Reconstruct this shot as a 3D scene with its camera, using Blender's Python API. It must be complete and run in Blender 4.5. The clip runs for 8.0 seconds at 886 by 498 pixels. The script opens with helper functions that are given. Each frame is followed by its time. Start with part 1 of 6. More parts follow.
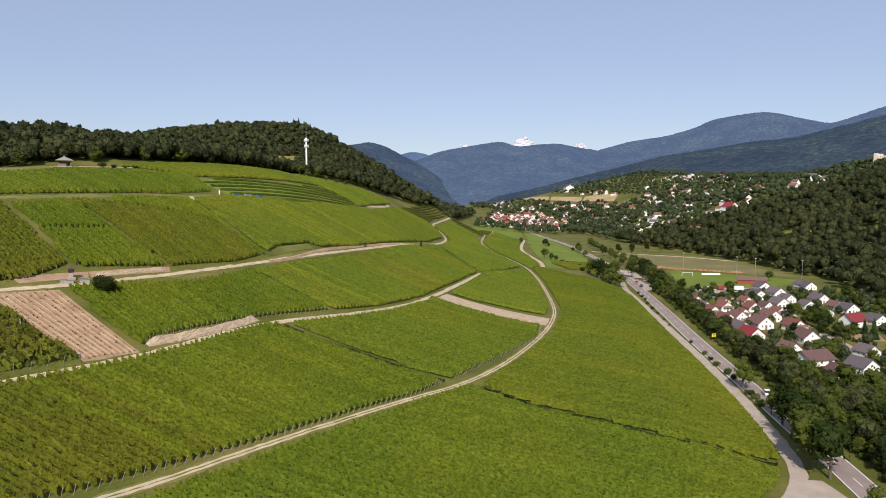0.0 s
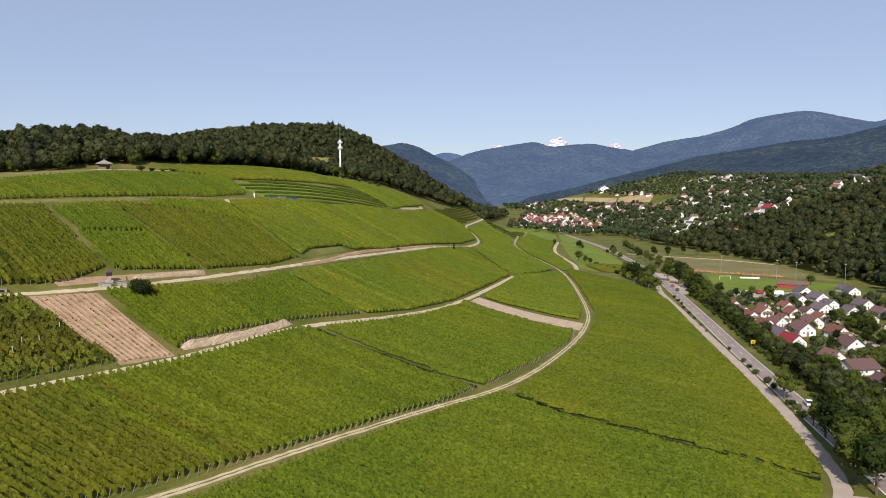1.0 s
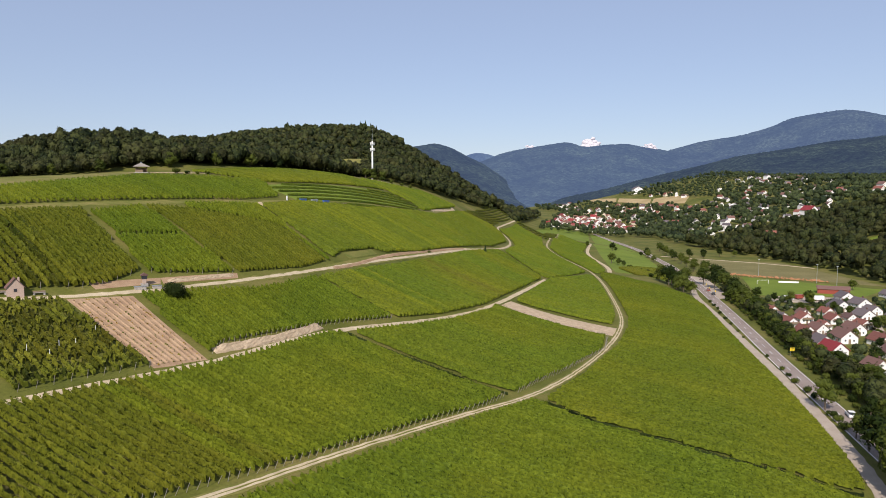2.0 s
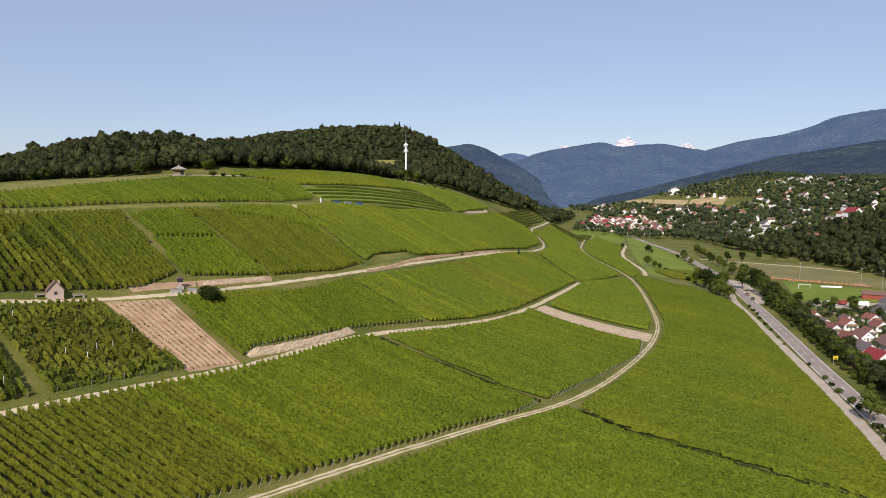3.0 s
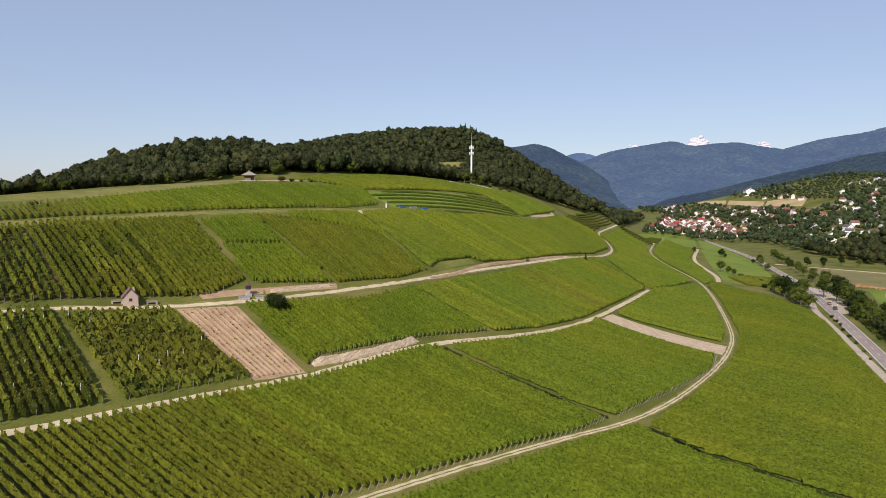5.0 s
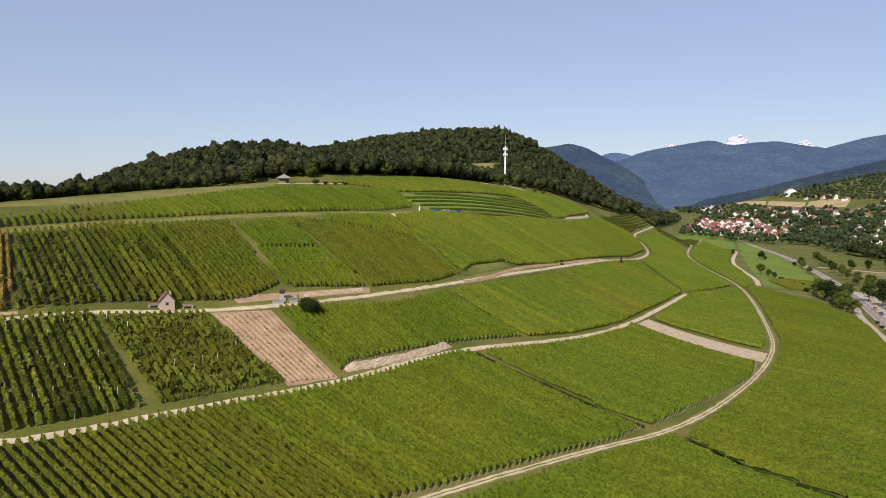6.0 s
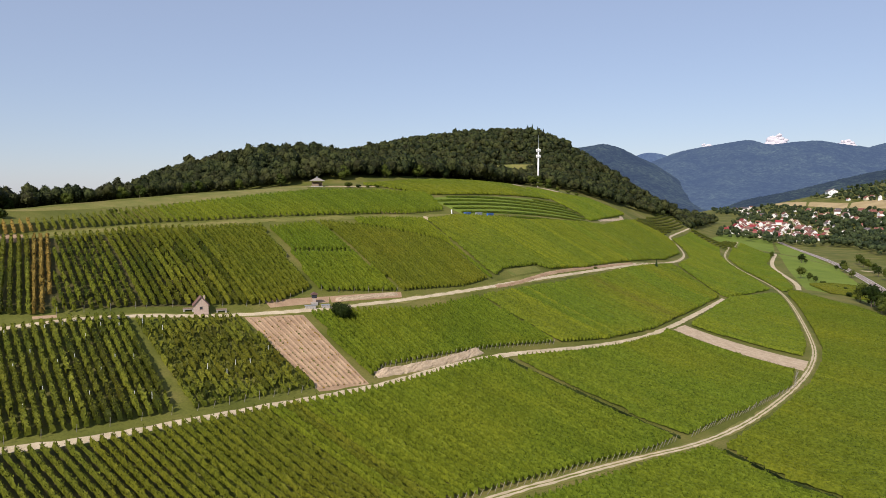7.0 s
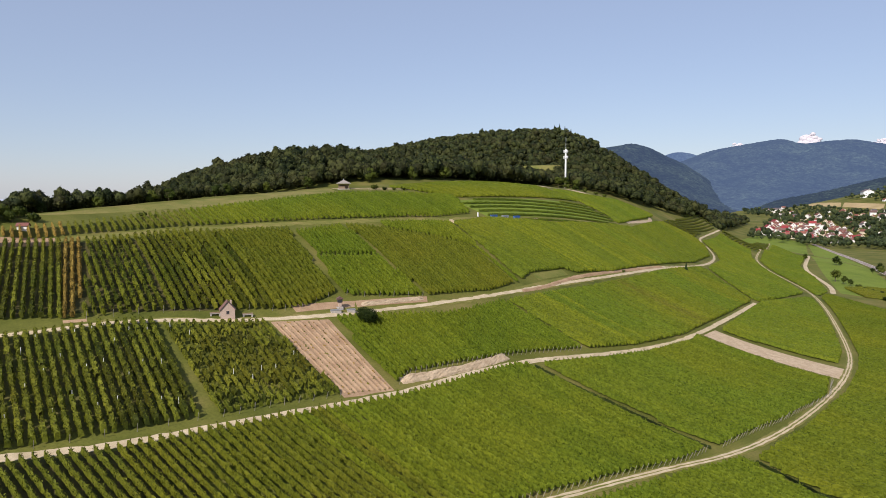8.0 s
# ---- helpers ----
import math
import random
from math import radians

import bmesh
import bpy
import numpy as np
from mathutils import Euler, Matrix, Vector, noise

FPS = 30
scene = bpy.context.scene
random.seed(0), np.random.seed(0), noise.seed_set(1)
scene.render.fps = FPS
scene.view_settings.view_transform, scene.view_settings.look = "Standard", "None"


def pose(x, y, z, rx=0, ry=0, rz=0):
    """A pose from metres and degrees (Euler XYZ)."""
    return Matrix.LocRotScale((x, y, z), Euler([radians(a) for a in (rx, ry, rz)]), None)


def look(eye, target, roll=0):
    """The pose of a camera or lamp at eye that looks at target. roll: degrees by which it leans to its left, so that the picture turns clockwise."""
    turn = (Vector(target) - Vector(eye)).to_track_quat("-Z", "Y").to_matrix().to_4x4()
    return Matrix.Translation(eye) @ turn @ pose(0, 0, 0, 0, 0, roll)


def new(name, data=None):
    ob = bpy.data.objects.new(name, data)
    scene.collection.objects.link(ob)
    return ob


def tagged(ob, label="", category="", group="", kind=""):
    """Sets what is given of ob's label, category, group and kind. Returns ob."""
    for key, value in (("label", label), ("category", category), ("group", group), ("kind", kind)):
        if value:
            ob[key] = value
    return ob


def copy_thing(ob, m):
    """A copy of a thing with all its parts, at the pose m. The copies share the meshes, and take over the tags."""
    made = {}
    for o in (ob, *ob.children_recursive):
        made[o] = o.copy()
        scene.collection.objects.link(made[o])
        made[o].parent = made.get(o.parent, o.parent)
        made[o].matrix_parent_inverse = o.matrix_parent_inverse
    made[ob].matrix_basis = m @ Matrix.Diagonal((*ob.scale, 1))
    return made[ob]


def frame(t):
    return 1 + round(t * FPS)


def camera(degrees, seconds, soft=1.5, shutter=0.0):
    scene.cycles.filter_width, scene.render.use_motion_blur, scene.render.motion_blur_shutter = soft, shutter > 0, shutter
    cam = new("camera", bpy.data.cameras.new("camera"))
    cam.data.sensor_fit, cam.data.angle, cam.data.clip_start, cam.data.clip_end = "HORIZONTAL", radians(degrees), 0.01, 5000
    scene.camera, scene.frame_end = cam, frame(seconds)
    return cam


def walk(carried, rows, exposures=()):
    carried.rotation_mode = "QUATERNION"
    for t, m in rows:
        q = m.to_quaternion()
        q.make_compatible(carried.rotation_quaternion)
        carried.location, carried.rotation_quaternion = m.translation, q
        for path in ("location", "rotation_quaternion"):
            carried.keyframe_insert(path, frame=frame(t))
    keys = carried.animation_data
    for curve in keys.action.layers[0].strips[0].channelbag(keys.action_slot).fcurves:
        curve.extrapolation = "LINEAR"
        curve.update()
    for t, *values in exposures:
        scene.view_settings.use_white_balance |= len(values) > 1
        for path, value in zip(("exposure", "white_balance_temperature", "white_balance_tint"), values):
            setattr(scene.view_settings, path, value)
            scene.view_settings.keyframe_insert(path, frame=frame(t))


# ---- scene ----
cam = camera(64.3, 8.0, 0.7)
EXPO, SKY, SUNPOWER = 0.0, 0.104, 4.9
# seconds, eye, yaw, pitch, roll: a slow rise ahead over the vineyards while turning left
PATH = [
    (0.0, (0.00, 0.00, 55.00), 0.00, -4.50, -0.09),
    (0.5, (0.05, 0.62, 55.51), 1.29, -4.48, -0.11),
    (1.0, (0.09, 1.25, 56.01), 2.68, -4.47, -0.07),
    (1.5, (0.12, 1.87, 56.53), 3.94, -4.46, -0.03),
    (3.0, (0.09, 3.76, 58.09), 7.96, -4.44, 0.07),
    (3.5, (0.05, 4.37, 58.61), 9.25, -4.45, 0.09),
    (4.0, (-0.01, 4.97, 59.16), 10.61, -4.44, 0.06),
    (4.5, (-0.09, 5.55, 59.69), 11.92, -4.44, 0.07),
    (6.0, (-0.40, 7.35, 61.29), 15.99, -4.43, 0.01),
    (6.5, (-0.52, 7.96, 61.84), 17.31, -4.42, 0.01),
    (7.0, (-0.65, 8.58, 62.37), 18.63, -4.40, -0.01),
    (7.5, (-0.78, 9.20, 62.92), 19.72, -4.41, -0.02),
    (8.0, (-0.92, 9.83, 63.46), 20.79, -4.40, -0.04),
]
walk(cam, [(t, pose(*eye, 90 + pitch, 0, yaw) @ pose(0, 0, 0, 0, 0, roll)) for t, eye, yaw, pitch, roll in PATH],
     exposures=[(0.0, EXPO, 6500, 17), (8.0, EXPO, 6500, 17)])

# ---------------------------------------------------------------- light
SUN_EL, SUN_AZ = 37.0, 187.0  # degrees above the horizon; degrees clockwise from +y
world = bpy.data.worlds.new("world")
scene.world = world
world.use_nodes = True
wn = world.node_tree
wn.nodes.clear()
sky = wn.nodes.new("ShaderNodeTexSky")
sky.sky_type, sky.sun_disc = "NISHITA", False
sky.sun_elevation, sky.sun_rotation = radians(SUN_EL), radians(SUN_AZ)
sky.altitude, sky.air_density, sky.dust_density, sky.ozone_density = 200, 1.0, 0.40, 3.2
wbg = wn.nodes.new("ShaderNodeBackground")
wbg.inputs["Strength"].default_value = SKY
wout = wn.nodes.new("ShaderNodeOutputWorld")
# thin summer haze evens the blue out between zenith and horizon
haze = wn.nodes.new("ShaderNodeMix")
haze.data_type = "RGBA"
haze.inputs[0].default_value = 0.46
haze.inputs[7].default_value = (4.9, 5.8, 7.4, 1)
wn.links.new(sky.outputs[0], haze.inputs[6])
wn.links.new(haze.outputs[2], wbg.inputs["Color"])
wn.links.new(wbg.outputs[0], wout.inputs["Surface"])
sun_data = bpy.data.lights.new("sun", "SUN")
sun_data.energy, sun_data.angle, sun_data.color = SUNPOWER, radians(0.5), (1.0, 0.95, 0.86)
sun_way = Vector((math.sin(radians(SUN_AZ)) * math.cos(radians(SUN_EL)), math.cos(radians(SUN_AZ)) * math.cos(radians(SUN_EL)), math.sin(radians(SUN_EL))))
new("sun", sun_data).matrix_world = look(sun_way * 300, (0, 0, 0))


# ---------------------------------------------------------------- materials
def shader(name):
    m = bpy.data.materials.new(name)
    m.use_nodes = True
    t = m.node_tree
    return m, t, t.nodes["Principled BSDF"]


def node(t, kind, **put):
    n = t.nodes.new(kind)
    for k, v in put.items():
        n.inputs[k.replace("_", " ")].default_value = v
    return n


def ramp(t, fac, stops):
    r = t.nodes.new("ShaderNodeValToRGB")
    while len(r.color_ramp.elements) < len(stops):
        r.color_ramp.elements.new(0.5)
    for e, (at, c) in zip(r.color_ramp.elements, stops):
        e.position, e.color = at, (*c, 1)
    t.links.new(fac, r.inputs[0])
    return r.outputs[0]


def grain(t, scale, detail=4.0, rough=0.6):
    tc = t.nodes.new("ShaderNodeTexCoord")
    n = node(t, "ShaderNodeTexNoise", Scale=scale, Detail=detail, Roughness=rough)
    t.links.new(tc.outputs["Object"], n.inputs["Vector"])
    return n.outputs[0]


def mixed(t, fac, a, b, how="MIX"):
    m = t.nodes.new("ShaderNodeMix")
    m.data_type, m.blend_type = "RGBA", how
    for sock, v in ((m.inputs[0], fac), (m.inputs[6], a), (m.inputs[7], b)):
        if isinstance(v, (int, float)):
            sock.default_value = v
        elif isinstance(v, tuple):
            sock.default_value = (*v, 1)
        else:
            t.links.new(v, sock)
    return m.outputs[2]


def relief(t, bsdf, height, strength=0.4, distance=0.05):
    b = node(t, "ShaderNodeBump", Strength=strength, Distance=distance)
    t.links.new(height, b.inputs["Height"])
    t.links.new(b.outputs[0], bsdf.inputs["Normal"])


def earthy(name, stops, big, small, rough=0.9, bump=0.5, dist=0.05):
    """A plain rough surface: large patches times fine grain."""
    m, t, b = shader(name)
    patch = ramp(t, grain(t, big, 5), stops)
    fine = grain(t, small, 3, 0.7)
    tone = ramp(t, fine, [(0.3, (0.75, 0.75, 0.75)), (0.7, (1.2, 1.2, 1.2))])
    t.links.new(mixed(t, 0.8, patch, tone, "MULTIPLY"), b.inputs["Base Color"])
    b.inputs["Roughness"].default_value = rough
    b.inputs["Specular IOR Level"].default_value = 0.2
    relief(t, b, fine, bump, dist)
    return m


def leafy(name, dark, mid, light, patch=None, big=0.02, small=4.0, source="Random Per Island", bump=0.7, dist=0.12, through_leaf=0.15, plant=0.0):
    """Foliage: a tone for each island or object, broad drifts over the land and fine mottling."""
    m, t, b = shader(name)
    if source == "Object":
        rnd = t.nodes.new("ShaderNodeObjectInfo").outputs["Random"]
    else:
        rnd = t.nodes.new("ShaderNodeNewGeometry").outputs["Random Per Island"]
    fine = grain(t, small, 3, 0.65)
    add = t.nodes.new("ShaderNodeMath")
    add.operation = "MULTIPLY_ADD"
    t.links.new(rnd, add.inputs[0])
    add.inputs[1].default_value = 0.85
    sub = t.nodes.new("ShaderNodeMath")
    sub.operation = "MULTIPLY"
    t.links.new(fine, sub.inputs[0])
    sub.inputs[1].default_value = 0.38
    t.links.new(sub.outputs[0], add.inputs[2])
    col = ramp(t, add.outputs[0], [(0.15, dark), (0.5, mid), (0.85, light)])
    if patch:
        drift = ramp(t, grain(t, big, 4, 0.6), [(0.42, (0, 0, 0)), (0.62, (1, 1, 1))])
        col = mixed(t, drift, col, mixed(t, 0.28, col, patch))
    if plant:
        own = ramp(t, grain(t, plant, 2, 0.5), [(0.36, (0.70, 0.72, 0.70)), (0.5, (1, 1, 1)), (0.64, (1.22, 1.19, 1.16))])
        row = ramp(t, t.nodes.new("ShaderNodeObjectInfo").outputs["Random"], [(0.0, (0.86, 0.88, 0.86)), (0.5, (1.0, 1.0, 1.0)), (1.0, (1.12, 1.10, 1.08))])
        own = mixed(t, 1.0, own, row, "MULTIPLY")
        col = mixed(t, 1.0, col, own, "MULTIPLY")
    t.links.new(col, b.inputs["Base Color"])
    b.inputs["Roughness"].default_value = 0.6
    b.inputs["Specular IOR Level"].default_value = 0.1
    if through_leaf:
        tr = t.nodes.new("ShaderNodeBsdfTranslucent")
        t.links.new(col, tr.inputs[0])
        mx = t.nodes.new("ShaderNodeMixShader")
        mx.inputs[0].default_value = through_leaf
        t.links.new(b.outputs[0], mx.inputs[1])
        t.links.new(tr.outputs[0], mx.inputs[2])
        t.links.new(mx.outputs[0], t.nodes["Material Output"].inputs["Surface"])
    relief(t, b, fine, bump, dist)
    return m


def plain(name, col, rough=0.6, metal=0.0, vary=0.12, scale=2.0, bump=0.1):
    """Paint, plaster, metal or tile with slight dirt and grain."""
    m, t, b = shader(name)
    n = grain(t, scale, 5, 0.65)
    tone = ramp(t, n, [(0.3, (1 - vary,) * 3), (0.7, (1 + vary,) * 3)])
    t.links.new(mixed(t, 1.0, col, tone, "MULTIPLY"), b.inputs["Base Color"])
    b.inputs["Roughness"].default_value, b.inputs["Metallic"].default_value = rough, metal
    relief(t, b, n, bump, 0.02)
    return m


def roof_tiles(name, col):
    m, t, b = shader(name)
    rnd = t.nodes.new("ShaderNodeObjectInfo").outputs["Random"]
    n = grain(t, 3.0, 5, 0.7)
    tone = ramp(t, n, [(0.25, (0.7, 0.7, 0.72)), (0.75, (1.25, 1.2, 1.15))])
    own = ramp(t, rnd, [(0.0, (0.8, 0.8, 0.82)), (1.0, (1.2, 1.15, 1.1))])
    c = mixed(t, 1.0, mixed(t, 1.0, col, tone, "MULTIPLY"), own, "MULTIPLY")
    t.links.new(c, b.inputs["Base Color"])
    b.inputs["Roughness"].default_value = 0.75
    tc = t.nodes.new("ShaderNodeTexCoord")
    w = node(t, "ShaderNodeTexWave", Scale=3.2, Distortion=0.3)
    w.bands_direction = "Z"
    t.links.new(tc.outputs["Object"], w.inputs["Vector"])
    relief(t, b, w.outputs[0], 0.5, 0.04)
    return m


def distance_wood(name, wood, haze_col, glow):
    """Wooded mountains of the far backdrop; haze is painted on as blue emission."""
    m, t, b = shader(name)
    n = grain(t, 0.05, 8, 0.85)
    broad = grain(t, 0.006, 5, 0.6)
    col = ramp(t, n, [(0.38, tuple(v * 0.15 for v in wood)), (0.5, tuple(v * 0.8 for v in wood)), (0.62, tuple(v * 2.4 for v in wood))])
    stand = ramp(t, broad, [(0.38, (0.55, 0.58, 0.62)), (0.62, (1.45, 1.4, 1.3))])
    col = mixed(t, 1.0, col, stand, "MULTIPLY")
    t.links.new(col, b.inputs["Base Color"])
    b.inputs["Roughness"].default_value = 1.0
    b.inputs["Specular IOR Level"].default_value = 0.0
    b.inputs["Emission Color"].default_value = (*haze_col, 1)
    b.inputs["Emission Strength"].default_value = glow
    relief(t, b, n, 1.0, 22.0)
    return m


GRASS = earthy("meadow_grass", [(0.3, (0.072, 0.086, 0.011)), (0.5, (0.122, 0.126, 0.022)), (0.7, (0.196, 0.163, 0.050))], 0.05, 2.0)
DRYGRASS = earthy("dry_grass", [(0.3, (0.12, 0.14, 0.025)), (0.55, (0.19, 0.175, 0.045)), (0.75, (0.26, 0.21, 0.08))], 0.15, 2.5)
LAWN = earthy("lawn", [(0.3, (0.115, 0.165, 0.016)), (0.7, (0.175, 0.225, 0.028))], 0.04, 2.0)
GRAVEL = earthy("pale_gravel", [(0.3, (0.42, 0.335, 0.205)), (0.7, (0.62, 0.51, 0.34))], 0.3, 6.0)
SOIL = earthy("bare_soil", [(0.3, (0.30, 0.19, 0.11)), (0.7, (0.44, 0.30, 0.18))], 0.25, 4.0, bump=0.8)
LOESS = earthy("pale_loess", [(0.3, (0.40, 0.295, 0.185)), (0.7, (0.57, 0.445, 0.30))], 0.5, 3.0, bump=0.9, dist=0.15)
ASPHALT = earthy("asphalt", [(0.3, (0.25, 0.195, 0.165)), (0.7, (0.34, 0.28, 0.24))], 0.15, 8.0, 0.85, 0.2)
PAVING = earthy("pale_asphalt", [(0.3, (0.37, 0.30, 0.23)), (0.7, (0.48, 0.40, 0.315))], 0.2, 8.0, 0.85, 0.2)
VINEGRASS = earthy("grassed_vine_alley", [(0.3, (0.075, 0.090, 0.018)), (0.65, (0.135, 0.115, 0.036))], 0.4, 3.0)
# brown soil, with the shade between vine rows darkened into its colour
SHADED_VINESOIL = earthy("vineyard_soil", [(0.3, (0.050, 0.058, 0.014)), (0.65, (0.100, 0.080, 0.028))], 0.4, 3.0)
STUBBLE = earthy("stubble", [(0.3, (0.34, 0.25, 0.11)), (0.7, (0.48, 0.36, 0.19))], 0.03, 1.0)
FIELD = earthy("dry_field", [(0.3, (0.15, 0.135, 0.045)), (0.7, (0.23, 0.195, 0.08))], 0.03, 1.0)
VINE = leafy("vine_leaves", (0.016, 0.034, 0.004), (0.064, 0.100, 0.006), (0.138, 0.186, 0.015), (0.20, 0.19, 0.012), 0.022, plant=1.7)
VINE_WARM = leafy("vine_leaves_warm", (0.017, 0.033, 0.004), (0.066, 0.096, 0.006), (0.142, 0.178, 0.014), (0.22, 0.205, 0.012), 0.018, plant=1.7)
VINE_DEEP = leafy("vine_leaves_deep", (0.020, 0.034, 0.004), (0.068, 0.087, 0.007), (0.140, 0.157, 0.014), (0.18, 0.155, 0.014), 0.03, plant=1.7)
VINE_OLIVE = leafy("vine_leaves_olive", (0.016, 0.025, 0.004), (0.066, 0.082, 0.008), (0.150, 0.168, 0.018), (0.20, 0.165, 0.016), 0.035, plant=1.7)
VINE_GOLD = leafy("vine_leaves_gold", (0.032, 0.046, 0.004), (0.096, 0.120, 0.006), (0.180, 0.208, 0.014), plant=1.7)
VINE_DRY = leafy("vine_leaves_rusty", (0.09, 0.064, 0.012), (0.22, 0.145, 0.03), (0.33, 0.23, 0.05), plant=1.7)
WOODS = leafy("forest_leaves", (0.007, 0.012, 0.004), (0.018, 0.027, 0.009), (0.056, 0.068, 0.020), (0.080, 0.064, 0.022), 0.06, 0.9, bump=0.9, dist=0.8, through_leaf=0.06)
VALLEYWOOD = leafy("valley_leaves", (0.008, 0.016, 0.008), (0.023, 0.037, 0.016), (0.066, 0.088, 0.032), (0.085, 0.095, 0.034), 0.05, 0.9, bump=0.9, dist=0.8, through_leaf=0.06)
# near-black leaves standing in for the shade in gaps between vine plots
HEDGE = leafy("gap_shade_leaves", (0.005, 0.010, 0.003), (0.014, 0.023, 0.005), (0.032, 0.046, 0.010), bump=0.5)
TREE = leafy("tree_leaves", (0.011, 0.021, 0.004), (0.034, 0.050, 0.007), (0.078, 0.097, 0.015), None, 0.02, 1.2, "Object", 0.3, 0.1, 0.2)
CONIFER = leafy("conifer_needles", (0.010, 0.026, 0.008), (0.020, 0.044, 0.013), (0.040, 0.072, 0.020), None, 0.02, 1.5, "Object", 0.4, 0.2, 0.05)
BARK = plain("bark", (0.11, 0.085, 0.06), 0.95, 0, 0.3, 6, 0.8)
WOOD = plain("weathered_wood", (0.22, 0.16, 0.10), 0.85, 0, 0.3, 8, 0.4)
POST = plain("grey_wood_post", (0.27, 0.24, 0.20), 0.85, 0, 0.25, 8, 0.3)
WHITEPOST = plain("pale_metal_post", (0.75, 0.76, 0.74), 0.5, 0, 0.1, 8, 0.1)
PLASTER = plain("white_plaster", (0.80, 0.78, 0.74), 0.85, 0, 0.06, 1.5, 0.15)
CREAM = plain("cream_plaster", (0.72, 0.62, 0.47), 0.85, 0, 0.06, 1.5, 0.15)
PINK = plain("pink_sandstone", (0.44, 0.33, 0.26), 0.85, 0, 0.15, 3, 0.3)
RED = roof_tiles("red_roof", (0.22, 0.085, 0.062))
BRIGHTRED = roof_tiles("bright_red_roof", (0.25, 0.030, 0.034))
BROWN = roof_tiles("brown_roof", (0.16, 0.09, 0.075))
GREY = roof_tiles("grey_roof", (0.13, 0.11, 0.115))
SHEET = plain("grey_metal", (0.45, 0.47, 0.49), 0.45, 0.6, 0.1, 2, 0.1)
WHITE = plain("white_paint", (0.82, 0.82, 0.80), 0.5, 0, 0.05, 3, 0.05)
YELLOW = plain("yellow_sign_paint", (0.85, 0.62, 0.03), 0.4, 0, 0.05, 3, 0.02)
DARK = plain("dark_paint", (0.03, 0.03, 0.035), 0.5, 0, 0.1, 3, 0.05)
REDPAINT = plain("red_paint", (0.28, 0.06, 0.04), 0.4, 0, 0.1, 3, 0.05)
BLUEPAINT = plain("blue_paint", (0.05, 0.13, 0.36), 0.4, 0, 0.1, 3, 0.05)
STONE = plain("grey_stone", (0.36, 0.33, 0.29), 0.9, 0, 0.3, 3, 0.5)
CLAY = plain("orange_clay", (0.42, 0.20, 0.09), 0.9, 0, 0.25, 1.0, 0.6)
GLASS, _t, _b = shader("window_glass")
_b.inputs["Base Color"].default_value, _b.inputs["Roughness"].default_value = (0.03, 0.035, 0.04, 1), 0.08
CLOUD, _t, _b = shader("cloud")
_b.inputs["Base Color"].default_value, _b.inputs["Roughness"].default_value = (0.48, 0.45, 0.46, 1), 1.0
# weak glow added to the cloud itself on top of the sunlight
_b.inputs["Emission Color"].default_value, _b.inputs["Emission Strength"].default_value = (0.80, 0.78, 0.86, 1), 0.2


# ---------------------------------------------------------------- mesh helpers
def np_mesh(name, verts, faces, mat, smooth=False):
    """A mesh from arrays: verts (n, 3) and faces, a list of (m, k) index arrays."""
    me = bpy.data.meshes.new(name)
    verts = np.asarray(verts, np.float32)
    faces = [np.asarray(f, np.int32) for f in faces if len(f)]
    me.vertices.add(len(verts))
    me.vertices.foreach_set("co", verts.ravel())
    loops = np.concatenate([f.ravel() for f in faces])
    sizes = np.concatenate([np.full(len(f), f.shape[1], np.int32) for f in faces])
    me.loops.add(len(loops))
    me.loops.foreach_set("vertex_index", loops)
    me.polygons.add(len(sizes))
    me.polygons.foreach_set("loop_start", np.concatenate([[0], np.cumsum(sizes)[:-1]]).astype(np.int32))
    me.polygons.foreach_set("use_smooth", np.full(len(sizes), smooth))
    me.update(calc_edges=True)
    me.materials.append(mat)
    return me


def part(name, me, parent=None, label="", at=None):
    ob = new(name, me)
    if parent:
        ob.parent = parent
    if at is not None:
        ob.matrix_basis = at
    if label:
        ob["label"] = label
    return ob


def base(name, m, label, category, group="", kind=""):
    ob = new(name)
    ob.empty_display_size = 0.3
    ob.matrix_basis = m
    return tagged(ob, label, category, group, kind)


def bm_mesh(name, bm, mat, smooth=False):
    me = bpy.data.meshes.new(name)
    bm.normal_update()
    bm.to_mesh(me)
    bm.free()
    me.materials.append(mat)
    if smooth:
        me.polygons.foreach_set("use_smooth", np.ones(len(me.polygons), bool))
    return me


def add_box(bm, x0, y0, z0, x1, y1, z1):
    v = [bm.verts.new((x, y, z)) for z in (z0, z1) for x, y in ((x0, y0), (x1, y0), (x1, y1), (x0, y1))]
    for f in ((3, 2, 1, 0), (4, 5, 6, 7), (0, 1, 5, 4), (1, 2, 6, 5), (2, 3, 7, 6), (3, 0, 4, 7)):
        bm.faces.new([v[i] for i in f])


def box(name, mat, x0, y0, z0, x1, y1, z1, soft=0.0):
    bm = bmesh.new()
    add_box(bm, x0, y0, z0, x1, y1, z1)
    if soft:
        bmesh.ops.bevel(bm, geom=bm.edges[:], offset=soft, segments=1, affect="EDGES")
    return bm_mesh(name, bm, mat)


def prism(name, mat, ring, z0, z1):
    """A ring of plan points raised from z0 to z1."""
    n = len(ring)
    v = [(x, y, z0) for x, y in ring] + [(x, y, z1) for x, y in ring]
    f = [[i, (i + 1) % n, n + (i + 1) % n, n + i] for i in range(n)]
    me = bpy.data.meshes.new(name)
    me.from_pydata(v, [], f + [list(range(n))[::-1], list(range(n, 2 * n))])
    me.materials.append(mat)
    return me


